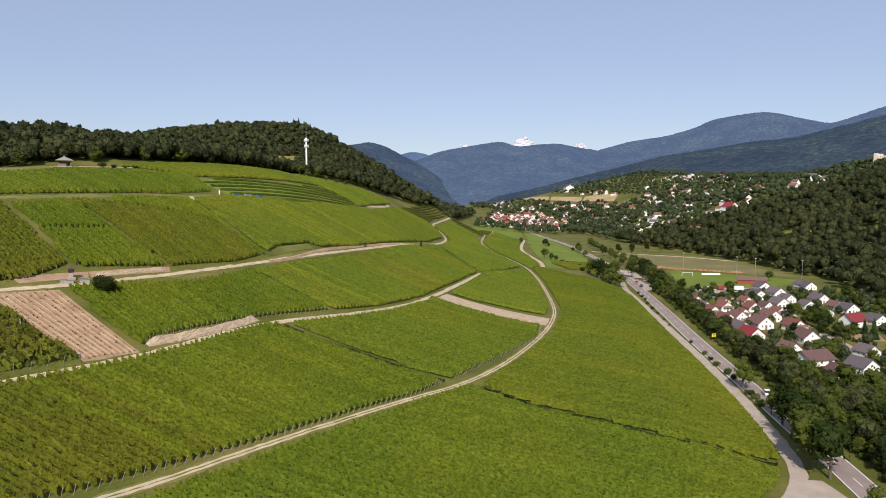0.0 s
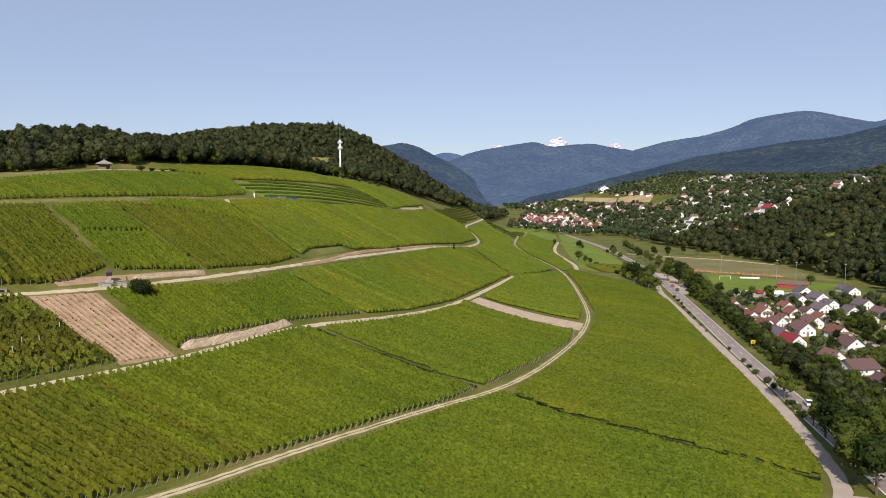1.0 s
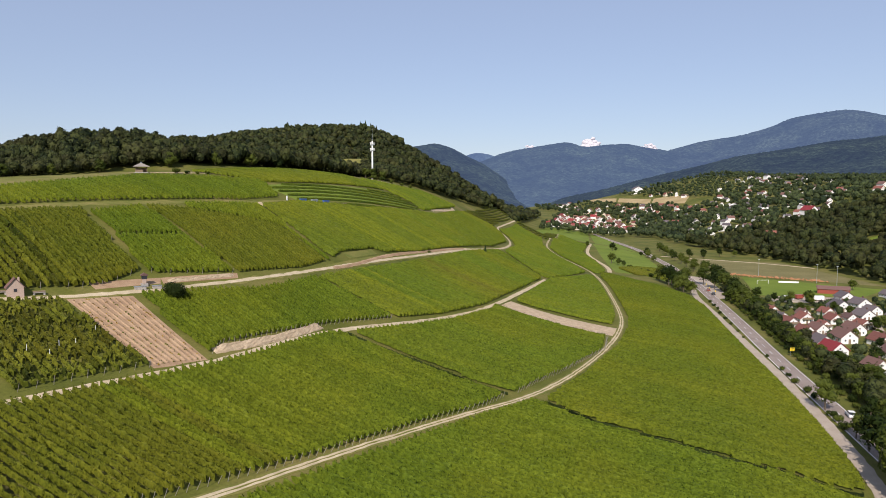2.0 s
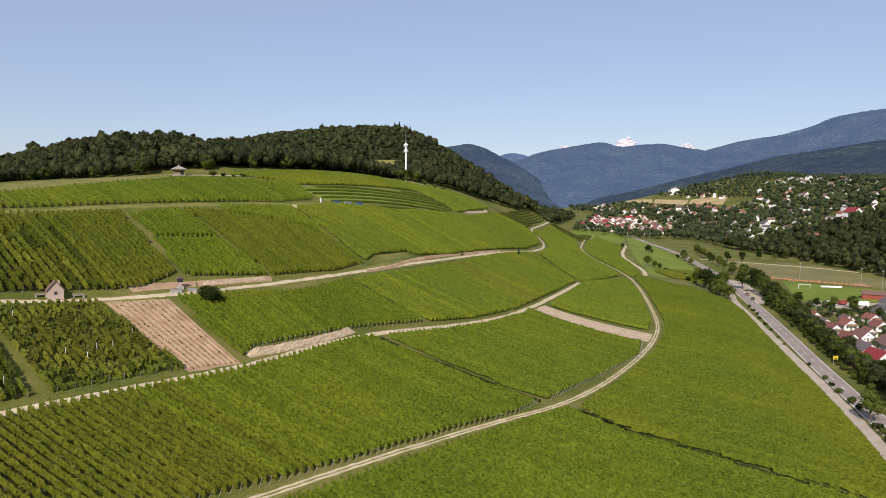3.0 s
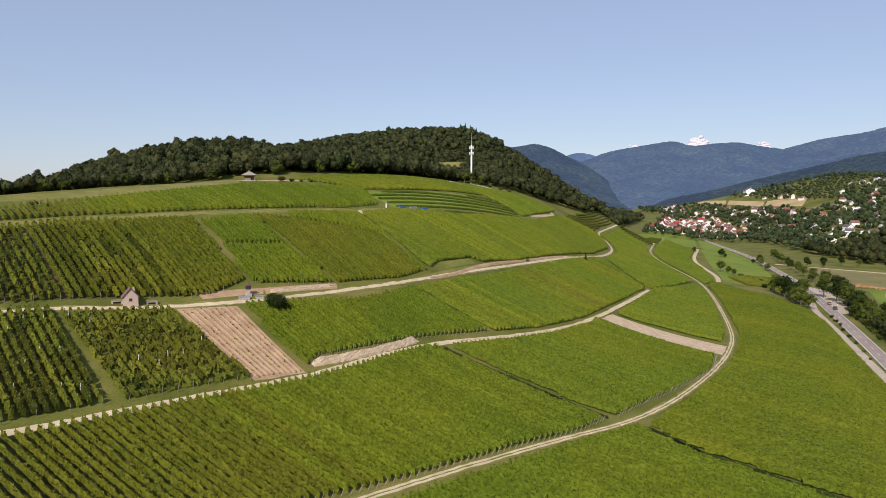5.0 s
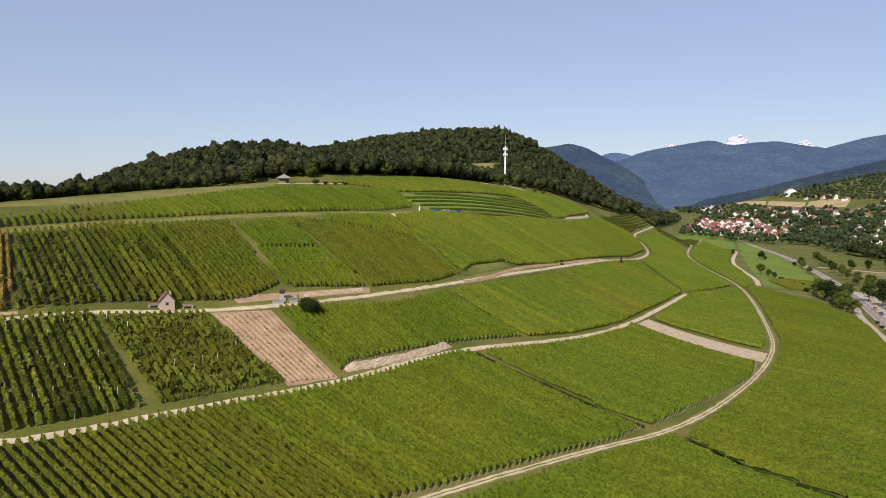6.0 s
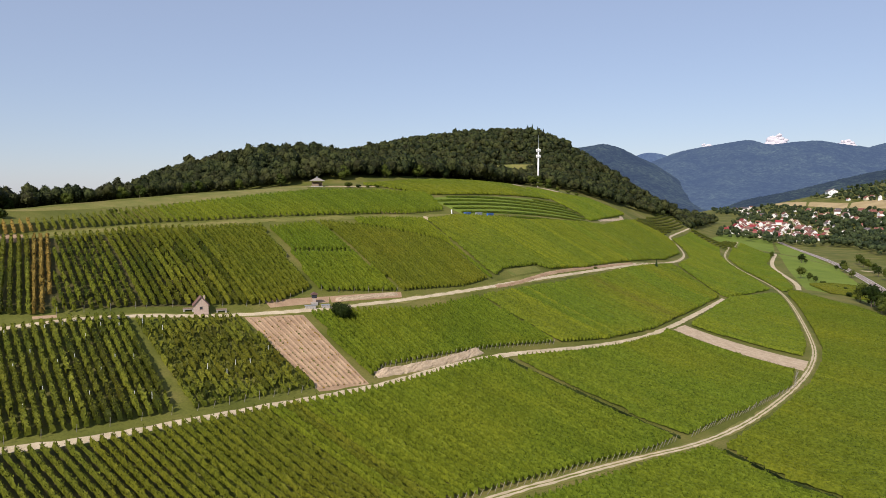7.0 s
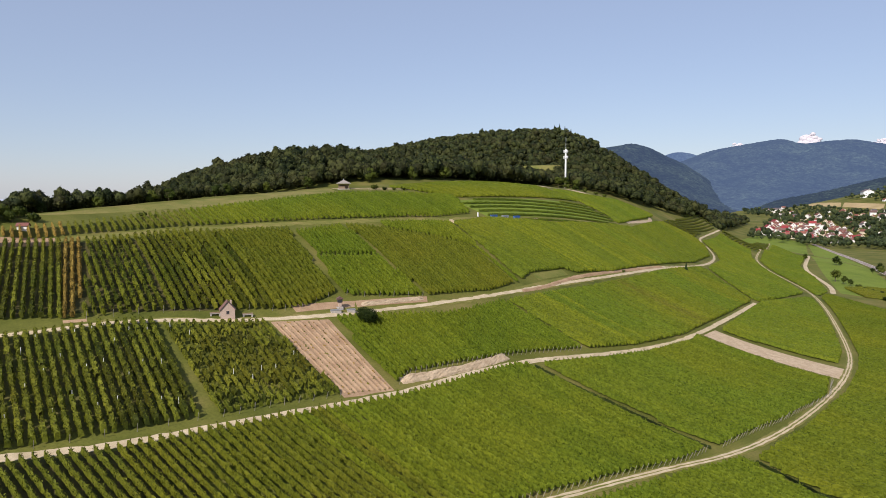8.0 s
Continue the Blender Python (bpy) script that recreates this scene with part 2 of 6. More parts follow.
def rod(name, mat, r0, r1, z0, z1, sides=8):
    ring = np.arange(sides) * 2 * np.pi / sides
    c = np.stack([np.cos(ring), np.sin(ring)], -1)
    v = np.concatenate([np.c_[c * r0, np.full(sides, z0)], np.c_[c * r1, np.full(sides, z1)]])
    i = np.arange(sides)
    j = (i + 1) % sides
    return np_mesh(name, v, [np.c_[i, j, j + sides, i + sides], [i[::-1]], [i + sides]], mat, sides > 8)


# ---------------------------------------------------------------- the lie of the land
HILL = [18.658, 9.985, -4.129, -2.492, 1.275, 0.281, -33.729, -23.25, 8.18, 2.537, -2.06, 25.309, 2.356, -8.573, 2.731, 8.15, 17.949, -4.939, -14.602, 4.536, -5.582]
TOE_Y, TOE_X = (-200, -40, 132, 342, 627, 720, 1000), (20, 45, 69, 101, 122, 128, 150)


def step(a, b, v):
    t = np.clip((v - a) / (b - a), 0, 1)
    return t * t * (3 - 2 * t)


def ground(x, y):
    """Height of the land: the vineyard hill, the wooded hill behind it, the flat valley and its far side."""
    x, y = np.asarray(x, float), np.asarray(y, float)
    crest = np.interp(y, (100, 160, 241, 294, 330, 430, 560, 720), (-192, -187, -177, -161, -142, -116, -108, -104))
    u, v = np.clip(x, crest, 130) / 100, (np.clip(y, -30, 720) - 300) / 200
    powers = [(i, j) for i in range(6) for j in range(6 - i)]
    slope = sum(c * u**i * v**j for c, (i, j) in zip(HILL, powers)) * (1 - step(720, 900, y))
    slope = slope + np.interp(y, (150, 200, 250, 275, 310, 330, 430), (-0.20, -0.15, -0.12, -0.06, 0.15, 0.20, 0.10)) * np.clip(crest - x, 0, np.interp(y, (190, 240), (240, 52))) * (1 - step(430, 560, y))
    slope = slope - 0.14 * np.clip(crest - x - 58, 0, 150) * step(215, 250, y) * (1 - step(430, 560, y))
    toe = np.interp(y, TOE_Y, TOE_X) - x
    z = 0.4 + (slope - 0.4) * step(-2, 22, toe)
    z = z * (1 - 0.92 * step(250, 460, -x))
    wooded = 154 * np.exp(-(((x + 250) / np.where(x > -250, 190, 650)) ** 2) - ((y - 1130) / 330) ** 2) + 40 * np.exp(-(((x + 150) / 110) ** 2) - ((y - 640) / 170) ** 2)
    z = np.maximum(z, wooded * step(0, 60, toe))
    # behind the crest the land falls away to the plain
    z = z * (1 - 0.8 * step(230, 700, -x) * (1 - step(500, 800, y)))
    z = z * (1 - step(1500, 2200, y) * step(0, 60, toe))
    far = x - np.interp(y, (300, 420, 760, 1300, 2200), (225, 228, 205, 150, 60))
    rise = 0.25 * np.clip(far - 20, 0, 130) + (0.22 + 0.09 * (1 - step(850, 1050, y))) * np.clip(far - 150, 0, 180)
    z = z + rise * step(280, 620, y + 0.35 * x) * (1 - step(1620, 2100, y))
    z = z + 0.05 * np.clip(y - 1100, 0, 550) * step(-60, 40, x - np.interp(y, TOE_Y, TOE_X) + 120) * (1 - step(1700, 2300, y))
    return z


def on(x, y, up=0.0):
    return float(ground(x, y)) + up


def graded(stops):
    """Grid lines whose spacing changes along the way: rows of (from, to, spacing)."""
    out = [np.arange(a, b, s) for a, b, s in stops]
    return np.concatenate(out + [[stops[-1][1]]])


gx = graded([(-4800, -1200, 240), (-1200, -400, 40), (-400, -212, 12), (-212, 160, 3), (160, 420, 8), (420, 1200, 26), (1200, 4800, 240)])
gy = graded([(-4800, -400, 275), (-400, -40, 30), (-40, 60, 6), (60, 420, 3), (420, 760, 5), (760, 1500, 15), (1500, 2500, 50), (2500, 4800, 230)])
GX, GY = np.meshgrid(gx, gy, indexing="ij")
nx, ny = GX.shape
GZ = ground(GX, GY)
idx = np.arange(nx * ny).reshape(nx, ny)
land = part("ground", np_mesh("ground", np.stack([GX, GY, GZ], -1).reshape(-1, 3), [np.stack([idx[:-1, :-1], idx[1:, :-1], idx[1:, 1:], idx[:-1, 1:]], -1).reshape(-1, 4)], GRASS, True))
tagged(land, "green and straw-coloured grassy hillside and flat valley floor", "ground", kind="structure")


def dense(line, gap):
    """Points at even steps along a rounded polyline."""
    p = np.array(line, float)
    for _ in range(3):
        q = np.empty((2 * len(p) - 2, p.shape[1]))
        q[0::2], q[1::2] = 0.75 * p[:-1] + 0.25 * p[1:], 0.25 * p[:-1] + 0.75 * p[1:]
        p = np.concatenate([p[:1], q, p[-1:]])
    s = np.concatenate([[0], np.cumsum(np.hypot(*np.diff(p[:, :2], axis=0).T))])
    at = np.linspace(0, s[-1], max(2, int(s[-1] / gap)))
    return np.stack([np.interp(at, s, c) for c in p.T], -1)


def ribbon(name, line, width, mat, up, gap=2.0, cols=3, ragged=0.0, side=0.0, crown=0.0):
    """A strip of ground cover draped along a line in plan, with a real edge down into the ground."""
    p = dense(line, gap)
    d = np.gradient(p, axis=0)
    d /= np.hypot(*d.T)[:, None]
    n = np.stack([-d[:, 1], d[:, 0]], -1)
    rng = np.random.default_rng(len(p))
    w = np.linspace(-0.5, 0.5, cols)
    jag = rng.normal(0, ragged, (len(p), 2)) if ragged else np.zeros((len(p), 2))
    offs = w[None] * width + side + np.where(w[None] < 0, jag[:, :1], jag[:, 1:]) * (np.abs(w[None]) > 0.49)
    xy = p[:, None] + n[:, None] * offs[..., None]
    z = ground(xy[..., 0], xy[..., 1]) + up + crown * (1 - (2 * w[None]) ** 2)
    v = np.concatenate([xy, z[..., None]], -1)
    low = v[:, [0, -1]].copy()
    low[..., 2] -= 0.35 + up
    v = np.concatenate([low[:, :1], v, low[:, 1:]], 1)
    k = v.shape[1]
    i = np.arange(len(p) * k).reshape(len(p), k)
    return np_mesh(name, v.reshape(-1, 3), [np.stack([i[:-1, :-1], i[:-1, 1:], i[1:, 1:], i[1:, :-1]], -1).reshape(-1, 4)], mat)


def patch(name, corners, mat, up, gap=2.5):
    """A four-cornered sheet draped over the land (corners in plan, in order round it), with skirts."""
    a, b, c, d = (np.array(q, float) for q in corners)
    nu = max(2, int(max(np.hypot(*(b - a)), np.hypot(*(c - d))) / gap))
    nv = max(2, int(max(np.hypot(*(d - a)), np.hypot(*(c - b))) / gap))
    u, v = np.meshgrid(np.linspace(0, 1, nu + 1), np.linspace(0, 1, nv + 1), indexing="ij")
    u, v = u[..., None], v[..., None]
    xy = a * (1 - u) * (1 - v) + b * u * (1 - v) + c * u * v + d * (1 - u) * v
    z = ground(xy[..., 0], xy[..., 1]) + up
    full = np.concatenate([xy, z[..., None]], -1)
    full = np.concatenate([full[:1], full, full[-1:]], 0)
    full = np.concatenate([full[:, :1], full, full[:, -1:]], 1)
    full[[0, -1], :, 2] -= 0.4 + up
    full[:, [0, -1], 2] -= 0.4 + up
    i = np.arange(full.shape[0] * full.shape[1]).reshape(full.shape[:2])
    return np_mesh(name, full.reshape(-1, 3), [np.stack([i[:-1, :-1], i[1:, :-1], i[1:, 1:], i[:-1, 1:]], -1).reshape(-1, 4)], mat)


# ---------------------------------------------------------------- far mountains and clouds
def ridge(name, skyline, near, far, mat, label, foot=0.0, rough=6.0):
    """A mountain range: skyline in degrees (bearing, elevation) as seen from over the vineyards, sloping from far down to near."""
    sk = np.array(skyline)
    az = np.arange(sk[0, 0], sk[-1, 0], 0.1)
    el = np.interp(az, *sk.T)
    el = np.convolve(np.pad(el, 4, "edge"), np.ones(9) / 9, "valid")
    s = np.concatenate([np.linspace(0, 1, 34), [1.08, 1.2]])
    r = near + (far - near) * s
    top = 55 + np.tan(np.radians(el)) * far
    shape = np.where(s <= 1, step(-0.35, 1.0, s) - step(-0.35, 1.0, 0) * (1 - s), 1 - (s - 1) * 1.5)
    R, A = np.meshgrid(r, az, indexing="ij")
    x, y = R * np.sin(np.radians(A)), R * np.cos(np.radians(A))
    spur = np.sin(x / 170 + y / 260 + near) * 0.5 + np.sin(x / 90 - y / 140) * 0.25 + np.sin(x / 310 - y / 420 + 1.0) * 0.5
    damp = np.where(s <= 1, np.sin(np.pi * np.clip(s, 0, 1)), 0)[:, None]
    z = foot + (top[None] - foot) * shape[:, None] * (1 - 0.17 * np.clip(1.2 + spur + 0.4 * np.sin(x / 52 + y / 75) * np.sin(x / 120 - y / 60), 0, 3) * damp)
    rng = np.random.default_rng(len(az))
    z = z + rng.normal(0, rough, z.shape) * 0.15
    z[0] = -30
    i = np.arange(z.size).reshape(z.shape)
    me = np_mesh(name, np.stack([x, y, z], -1).reshape(-1, 3), [np.stack([i[:-1, :-1], i[:-1, 1:], i[1:, 1:], i[1:, :-1]], -1).reshape(-1, 4)], mat, True)
    return tagged(part(name, me), label, "mountain", kind="structure")


# emitted by the mountains themselves in place of haze in between
HAZE_COL = (0.23, 0.355, 0.66)
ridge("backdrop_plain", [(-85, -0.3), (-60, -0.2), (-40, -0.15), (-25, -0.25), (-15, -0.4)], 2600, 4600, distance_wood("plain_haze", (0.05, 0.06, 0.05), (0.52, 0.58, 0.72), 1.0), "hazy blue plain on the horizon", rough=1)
ridge("backdrop_far_peak", [(-8, 1.0), (-4.6, 2.43), (-3.3, 3.19), (-2.4, 3.37), (-1.4, 3.19), (0.4, 2.42), (3, 1)], 4300, 4700, distance_wood("far_peak_wood", (0.03, 0.045, 0.04), HAZE_COL, 0.45), "pale blue mountain top on the horizon", rough=2)
ridge("backdrop_centre", [(-9, 0.6), (-4.6, 1.52), (-2.4, 2.56), (-0.5, 3.32), (1.3, 3.68), (4.7, 4.14), (6.0, 3.73), (7.5, 3.89), (9.3, 3.95), (11.0, 3.57), (12.3, 3.38), (14.0, 2.74), (16.5, 1.42), (20, 0.6)], 2500, 4300, distance_wood("centre_wood", (0.034, 0.048, 0.030), HAZE_COL, 0.34), "hazy blue-green wooded mountains closing the valley")
ridge("backdrop_summit", [(6, 0.6), (8.9, 1.48), (10.6, 2.35), (12.3, 3.38), (14.8, 4.02), (17.3, 4.34), (19.2, 4.82), (20.8, 5.5), (22.6, 5.78), (24.1, 5.91), (25.5, 5.68), (26.9, 5.29), (28.6, 4.87), (30.6, 5.48), (31.8, 5.89), (35.9, 6.58), (41.4, 6.74), (50, 6)], 2800, 4500, distance_wood("summit_wood", (0.034, 0.046, 0.032), HAZE_COL, 0.34), "hazy blue-green wooded mountain with a rounded summit")
ridge("backdrop_left", [(-40, 0.2), (-20, 1.6), (-11, 3.08), (-9.2, 3.67), (-6.9, 3.95), (-5.9, 4.13), (-4.6, 3.78), (-3.3, 3.1), (-1.9, 2.42), (0.4, 0.83), (1.8, -0.4), (3, -0.8)], 2300, 3200, distance_wood("left_wood", (0.034, 0.048, 0.030), HAZE_COL, 0.20), "hazy wooded mountain spur behind the nearer hill")
ridge("backdrop_slope", [(3, -0.8), (4.5, -0.2), (7.6, 0.45), (10.0, 1.1), (11.8, 1.55), (14.2, 2.1), (17.2, 2.85), (20.8, 3.37), (23.4, 3.78), (26.3, 4.0), (29.3, 4.7), (31.8, 5.3), (34.8, 5.6), (38.8, 5.6), (50, 5)], 1600, 2600, distance_wood("slope_wood", (0.034, 0.048, 0.026), HAZE_COL, 0.15), "dark wooded lower slope of the mountains")

# ---------------------------------------------------------------- tracks, road and fields
LOWER = [(-128, -5), (-100, 30), (-75, 58), (-44, 95), (-32, 113), (-20, 130), (-7, 148), (5.6, 163.5), (18.2, 188), (32.4, 226), (40.8, 257), (45, 281), (47.6, 312), (50, 347), (52.6, 390), (54.3, 438), (53.2, 482), (48, 522), (39, 577), (34, 635), (39, 690), (64, 909)]
MID = [(-150, 20), (-120, 57), (-96, 85), (-88.3, 93.6), (-80, 106.4), (-70.9, 120.5), (-60.7, 137), (-56.8, 145), (-45, 173), (-29, 198), (-18, 217), (-6, 246), (8, 302), (19, 354)]
UPPER = [(-183, 40), (-145.5, 84), (-126, 110.5), (-119.6, 121), (-111.2, 130.6), (-103.6, 136.8), (-97.2, 143.6), (-86.6, 157.6), (-79.6, 169.6), (-71, 186), (-59.2, 213.6), (-44.2, 257.6), (-33.6, 293), (-21, 345), (-4, 414), (3, 488), (0, 544), (-10, 580), (-4, 650), (5, 710), (22, 800)]
TERRACE = [(-176, 120), (-166, 144), (-162, 157), (-151, 176), (-135, 196), (-127, 208), (-110, 233), (-96, 257), (-88, 279), (-69, 322), (-50, 400), (-44, 440), (-40, 529)]
TOP = [(68, 477), (73, 520), (73, 573), (72, 660), (86, 749), (92, 800)]
PATHWAY = [(48, 103), (59.5, 117.5), (66.4, 127.6), (70, 135.4), (72.6, 144.4), (76.6, 166), (80.9, 194), (84.6, 222), (89, 263), (95.6, 320), (101, 372), (104, 400), (110, 430)]
ROAD = [(60.8, 20), (72.8, 95), (78.3, 128), (82.8, 167), (86.7, 198), (92.8, 251), (102, 318), (112.3, 400), (121, 476), (127, 555), (130, 627), (133, 720), (128, 850), (120, 1000)]


def wheel_track(name, line, width, label, mat=GRAVEL, rut=0.85, up=0.10):
    """A farm track: two pale wheel lanes with a grassy crown and verges."""
    ob = base(name, pose(0, 0, 0), label, "track", kind="structure")
    part("verge", ribbon("verge", line, width + 1.0, DRYGRASS, up - 0.02, 2.0, 5, 0.15), ob, "dry grass verge")
    for side in (-1, 1):
        part("wheel_lane", ribbon("wheel_lane", line, rut, mat, up + 0.03, 1.5, 2, 0.08, side * (width - rut) / 2), ob)
    return ob


wheel_track("track_lower", LOWER, 1.3, "pale gravel farm track with a grassy crown winding between vines", rut=0.48)
for nm, line, w, mat, lab in (
    ("track_middle", MID, 1.65, GRAVEL, "narrow pale gravel track along the foot of a vineyard"),
    ("track_upper", UPPER, 1.35, GRAVEL, "pale gravel track across the hillside below steep vines"),
    ("track_valley", TOP, 3.0, GRAVEL, "pale gravel lane between meadows"),
):
    ob = base(nm, pose(0, 0, 0), lab, "track", kind="structure")
    part("verge", ribbon("verge", line, w + 1.0, DRYGRASS if nm == "track_upper" else GRASS, 0.08, 2.0, 5, 0.3), ob)
    part("lane", ribbon("lane", line, w, mat, 0.14, 1.5, 3, 0.12), ob)
tagged(part("track_terrace", ribbon("track_terrace", TERRACE, 3.6, DRYGRASS, 0.05, 2.0, 5, 0.5)), "grassy straw-coloured terrace track between vine plots", "track", kind="structure")

road = base("road", pose(0, 0, 0), "grey asphalt country road with white edge lines and dashes", "road", kind="structure")
part("carriageway", ribbon("carriageway", ROAD, 5.8, ASPHALT, 0.10, 3.0, 5, 0.0, 0.0, 0.05), road)
for side in (-2.65, 2.65):
    part("edge_line", ribbon("edge_line", ROAD, 0.18, WHITE, 0.125, 3.0, 2, 0, side), road, "white painted edge line")
_mid = dense(ROAD, 4.0)
for k in range(0, len(_mid) - 3, 3):
    part("lane_dash", ribbon("lane_dash", [_mid[k], _mid[k + 1]], 0.16, WHITE, 0.165, 1.4, 2), road)
tagged(part("cycle_path", ribbon("cycle_path", PATHWAY, 3.2, PAVING, 0.08, 2.0, 4, 0.1)), "pale asphalt farm and cycle path beside the road", "path", kind="structure")
tagged(part("pavement_junction", patch("pavement_junction", [(54, 106), (74, 104), (72, 130), (67, 131)], PAVING, 0.07)), "pale asphalt mouth where path and road meet", "path", kind="structure")
tagged(part("bus_bay", patch("bus_bay", [(110, 396), (121, 392), (134, 490), (125, 505)], PAVING, 0.09)), "pale asphalt lay-by beside the road", "lay-by", kind="structure")
tagged(part("bare_strip", patch("bare_strip", [(-2.2, 256.5), (1.5, 268.6), (40.2, 257.8), (36.0, 243.5)], LOESS, 0.06)), "bare brown strip of soil between vine plots", "field", kind="structure")
tagged(part("valley_meadow", patch("valley_meadow", [(73, 486), (110, 456), (127, 690), (94, 800)], LAWN, 0.05, 8)), "bright green mown meadow in the valley", "meadow", kind="structure")
for q in ([(32, 895), (93, 812), (112, 1005), (62, 1040)], [(98, 806), (126, 700), (124, 930), (112, 985)]):
    tagged(part("village_meadow", patch("village_meadow", q, LAWN, 0.05, 8)), "bright green meadow below the village", "meadow", kind="structure")
tagged(part("dry_meadow", patch("dry_meadow", [(150, 520), (232, 455), (226, 600), (155, 640)], FIELD, 0.05, 8)), "brownish dry meadow beside the playing field", "meadow", kind="structure")
tagged(part("playing_field", patch("playing_field", [(140, 410), (196, 408), (224, 440), (160, 500)], LAWN, 0.06, 6)), "mown green football pitch", "playing field", kind="structure")
for q in ([(185, 1630), (226, 1510), (236, 1572), (194, 1690)], [(228, 1505), (265, 1360), (280, 1420), (240, 1560)], [(268, 1356), (305, 1260), (345, 1375), (284, 1416)]):
    tagged(part("stubble_field", patch("stubble_field", q, STUBBLE, 0.5, 15)), "golden harvested grain field beyond the village", "field", kind="structure")


# ---------------------------------------------------------------- vineyards
def spans(corners, angle, gap):
    """Row lines at an even gap inside a plot: (start, end) in plan."""
    c, s = math.cos(radians(angle)), math.sin(radians(angle))
    p = np.array(corners, float)
    u, v = p @ (c, s), p @ (-s, c)
    out = []
    for k in np.arange(math.ceil(v.min() / gap), v.max() / gap) * gap:
        cuts = []
        for i in range(len(p)):
            j = (i + 1) % len(p)
            if (v[i] > k) != (v[j] > k):
                cuts.append(u[i] + (k - v[i]) * (u[j] - u[i]) / (v[j] - v[i]))
        cuts.sort()
        for a, b in zip(cuts[::2], cuts[1::2]):
            if b - a > 3:
                out.append((np.array((c * a - s * k, s * a + c * k)), np.array((c * b - s * k, s * b + c * k))))
    return out


def vine_row(rng, a, b, gap, high, wide, holes, leaves):
    """One trellised row: a ragged leafy wall with shoots and loose leaf tufts. Returns vertices, quads and triangles."""
    n = max(3, int(np.hypot(*(b - a)) / gap))
    t = np.linspace(0, 1, n)
    xy = a + (b - a) * t[:, None]
    d = (b - a) / np.hypot(*(b - a))
    nrm = np.array((-d[1], d[0]))
    z = ground(xy[:, 0], xy[:, 1])
    side = np.array((-0.85, -0.5, 0.5, 0.85)) * wide / 2
    up = np.array((0.25, 0.86, 0.86, 0.25)) * high
    plants = int(np.hypot(*(b - a)) / 1.15) + 2
    stock = np.clip(rng.normal(1.0, 0.22, plants), 0.45, 1.45)
    stock[rng.random(plants) < 0.02] = 0.12
    along_m = t * (plants - 1.01)
    bushy = 0.86 + 0.24 * np.abs(np.sin(np.pi * (along_m + 0.5)))
    vigour = stock[np.round(along_m).astype(int)] * bushy + rng.normal(0, 0.08, n)
    off = side[None] * vigour[:, None] + rng.normal(0, 0.08, (n, 4)) * wide
    hgt = up[None] * (0.82 + 0.18 * vigour[:, None]) + rng.normal(0, 0.06, (n, 4)) * high
    along = rng.normal(0, 0.22, (n, 4)) * gap
    v = np.concatenate([xy[:, None] + nrm * off[..., None] + d * along[..., None], (z[:, None] + hgt)[..., None]], -1)
    i = np.arange(n * 4).reshape(n, 4)
    alive = np.ones(n - 1, bool)
    if holes:
        alive = (rng.random(n - 1) > holes) | (rng.random(n - 1) > 0.75)
    q = np.stack([i[:-1, :-1], i[:-1, 1:], i[1:, 1:], i[1:, :-1]], -1)[alive].reshape(-1, 4)
    tri = np.zeros((0, 3), int)
    v = v.reshape(-1, 3)
    ends = np.array([[0, 1, 2, 3], [(n - 1) * 4 + k for k in (3, 2, 1, 0)]])
    q = np.concatenate([q, ends])
    if leaves:
        m = int(np.hypot(*(b - a)) * leaves)
        at = rng.random(m)
        if holes:
            at = at[alive[np.clip((at * (n - 1)).astype(int), 0, n - 2)]]
            m = len(at)
        turn = rng.uniform(0, np.pi, m)
        sy, h = np.cos(turn) * wide * 0.56, high * (0.38 + 0.58 * np.sin(turn)) + rng.normal(0, 0.08, m)
        strong = stock[np.round(at * (plants - 1.01)).astype(int)]
        at, sy, h, strong = (q[strong > 0.3] for q in (at, sy * strong, h * (0.55 + 0.45 * strong), strong))
        m = len(at)
        cxy = a + (b - a) * at[:, None] + nrm * sy[:, None]
        c = np.c_[cxy, ground(cxy[:, 0], cxy[:, 1]) + h]
        e1, e2 = rng.normal(0, 1, (m, 3)), rng.normal(0, 1, (m, 3))
        e2[:, 2] = np.abs(e2[:, 2]) + 0.6
        e1 *= (0.13 / np.linalg.norm(e1, axis=1))[:, None]
        e2 *= (rng.uniform(0.18, 0.42, m) / np.linalg.norm(e2, axis=1))[:, None]
        lv = np.stack([c - e1, c + e1, c + e2 + e1 * 0.3], 1).reshape(-1, 3)
        tri = np.arange(3 * m).reshape(m, 3) + len(v)
        v = np.concatenate([v, lv])
    return v, q, tri


POST_MESH = rod("post", POST, 0.05, 0.045, -0.3, 1.75, 5)
PALE_POST_MESH = rod("post", WHITEPOST, 0.05, 0.05, -0.3, 2.15, 5)
GROUP_VINES = "vine plots on the hillside"


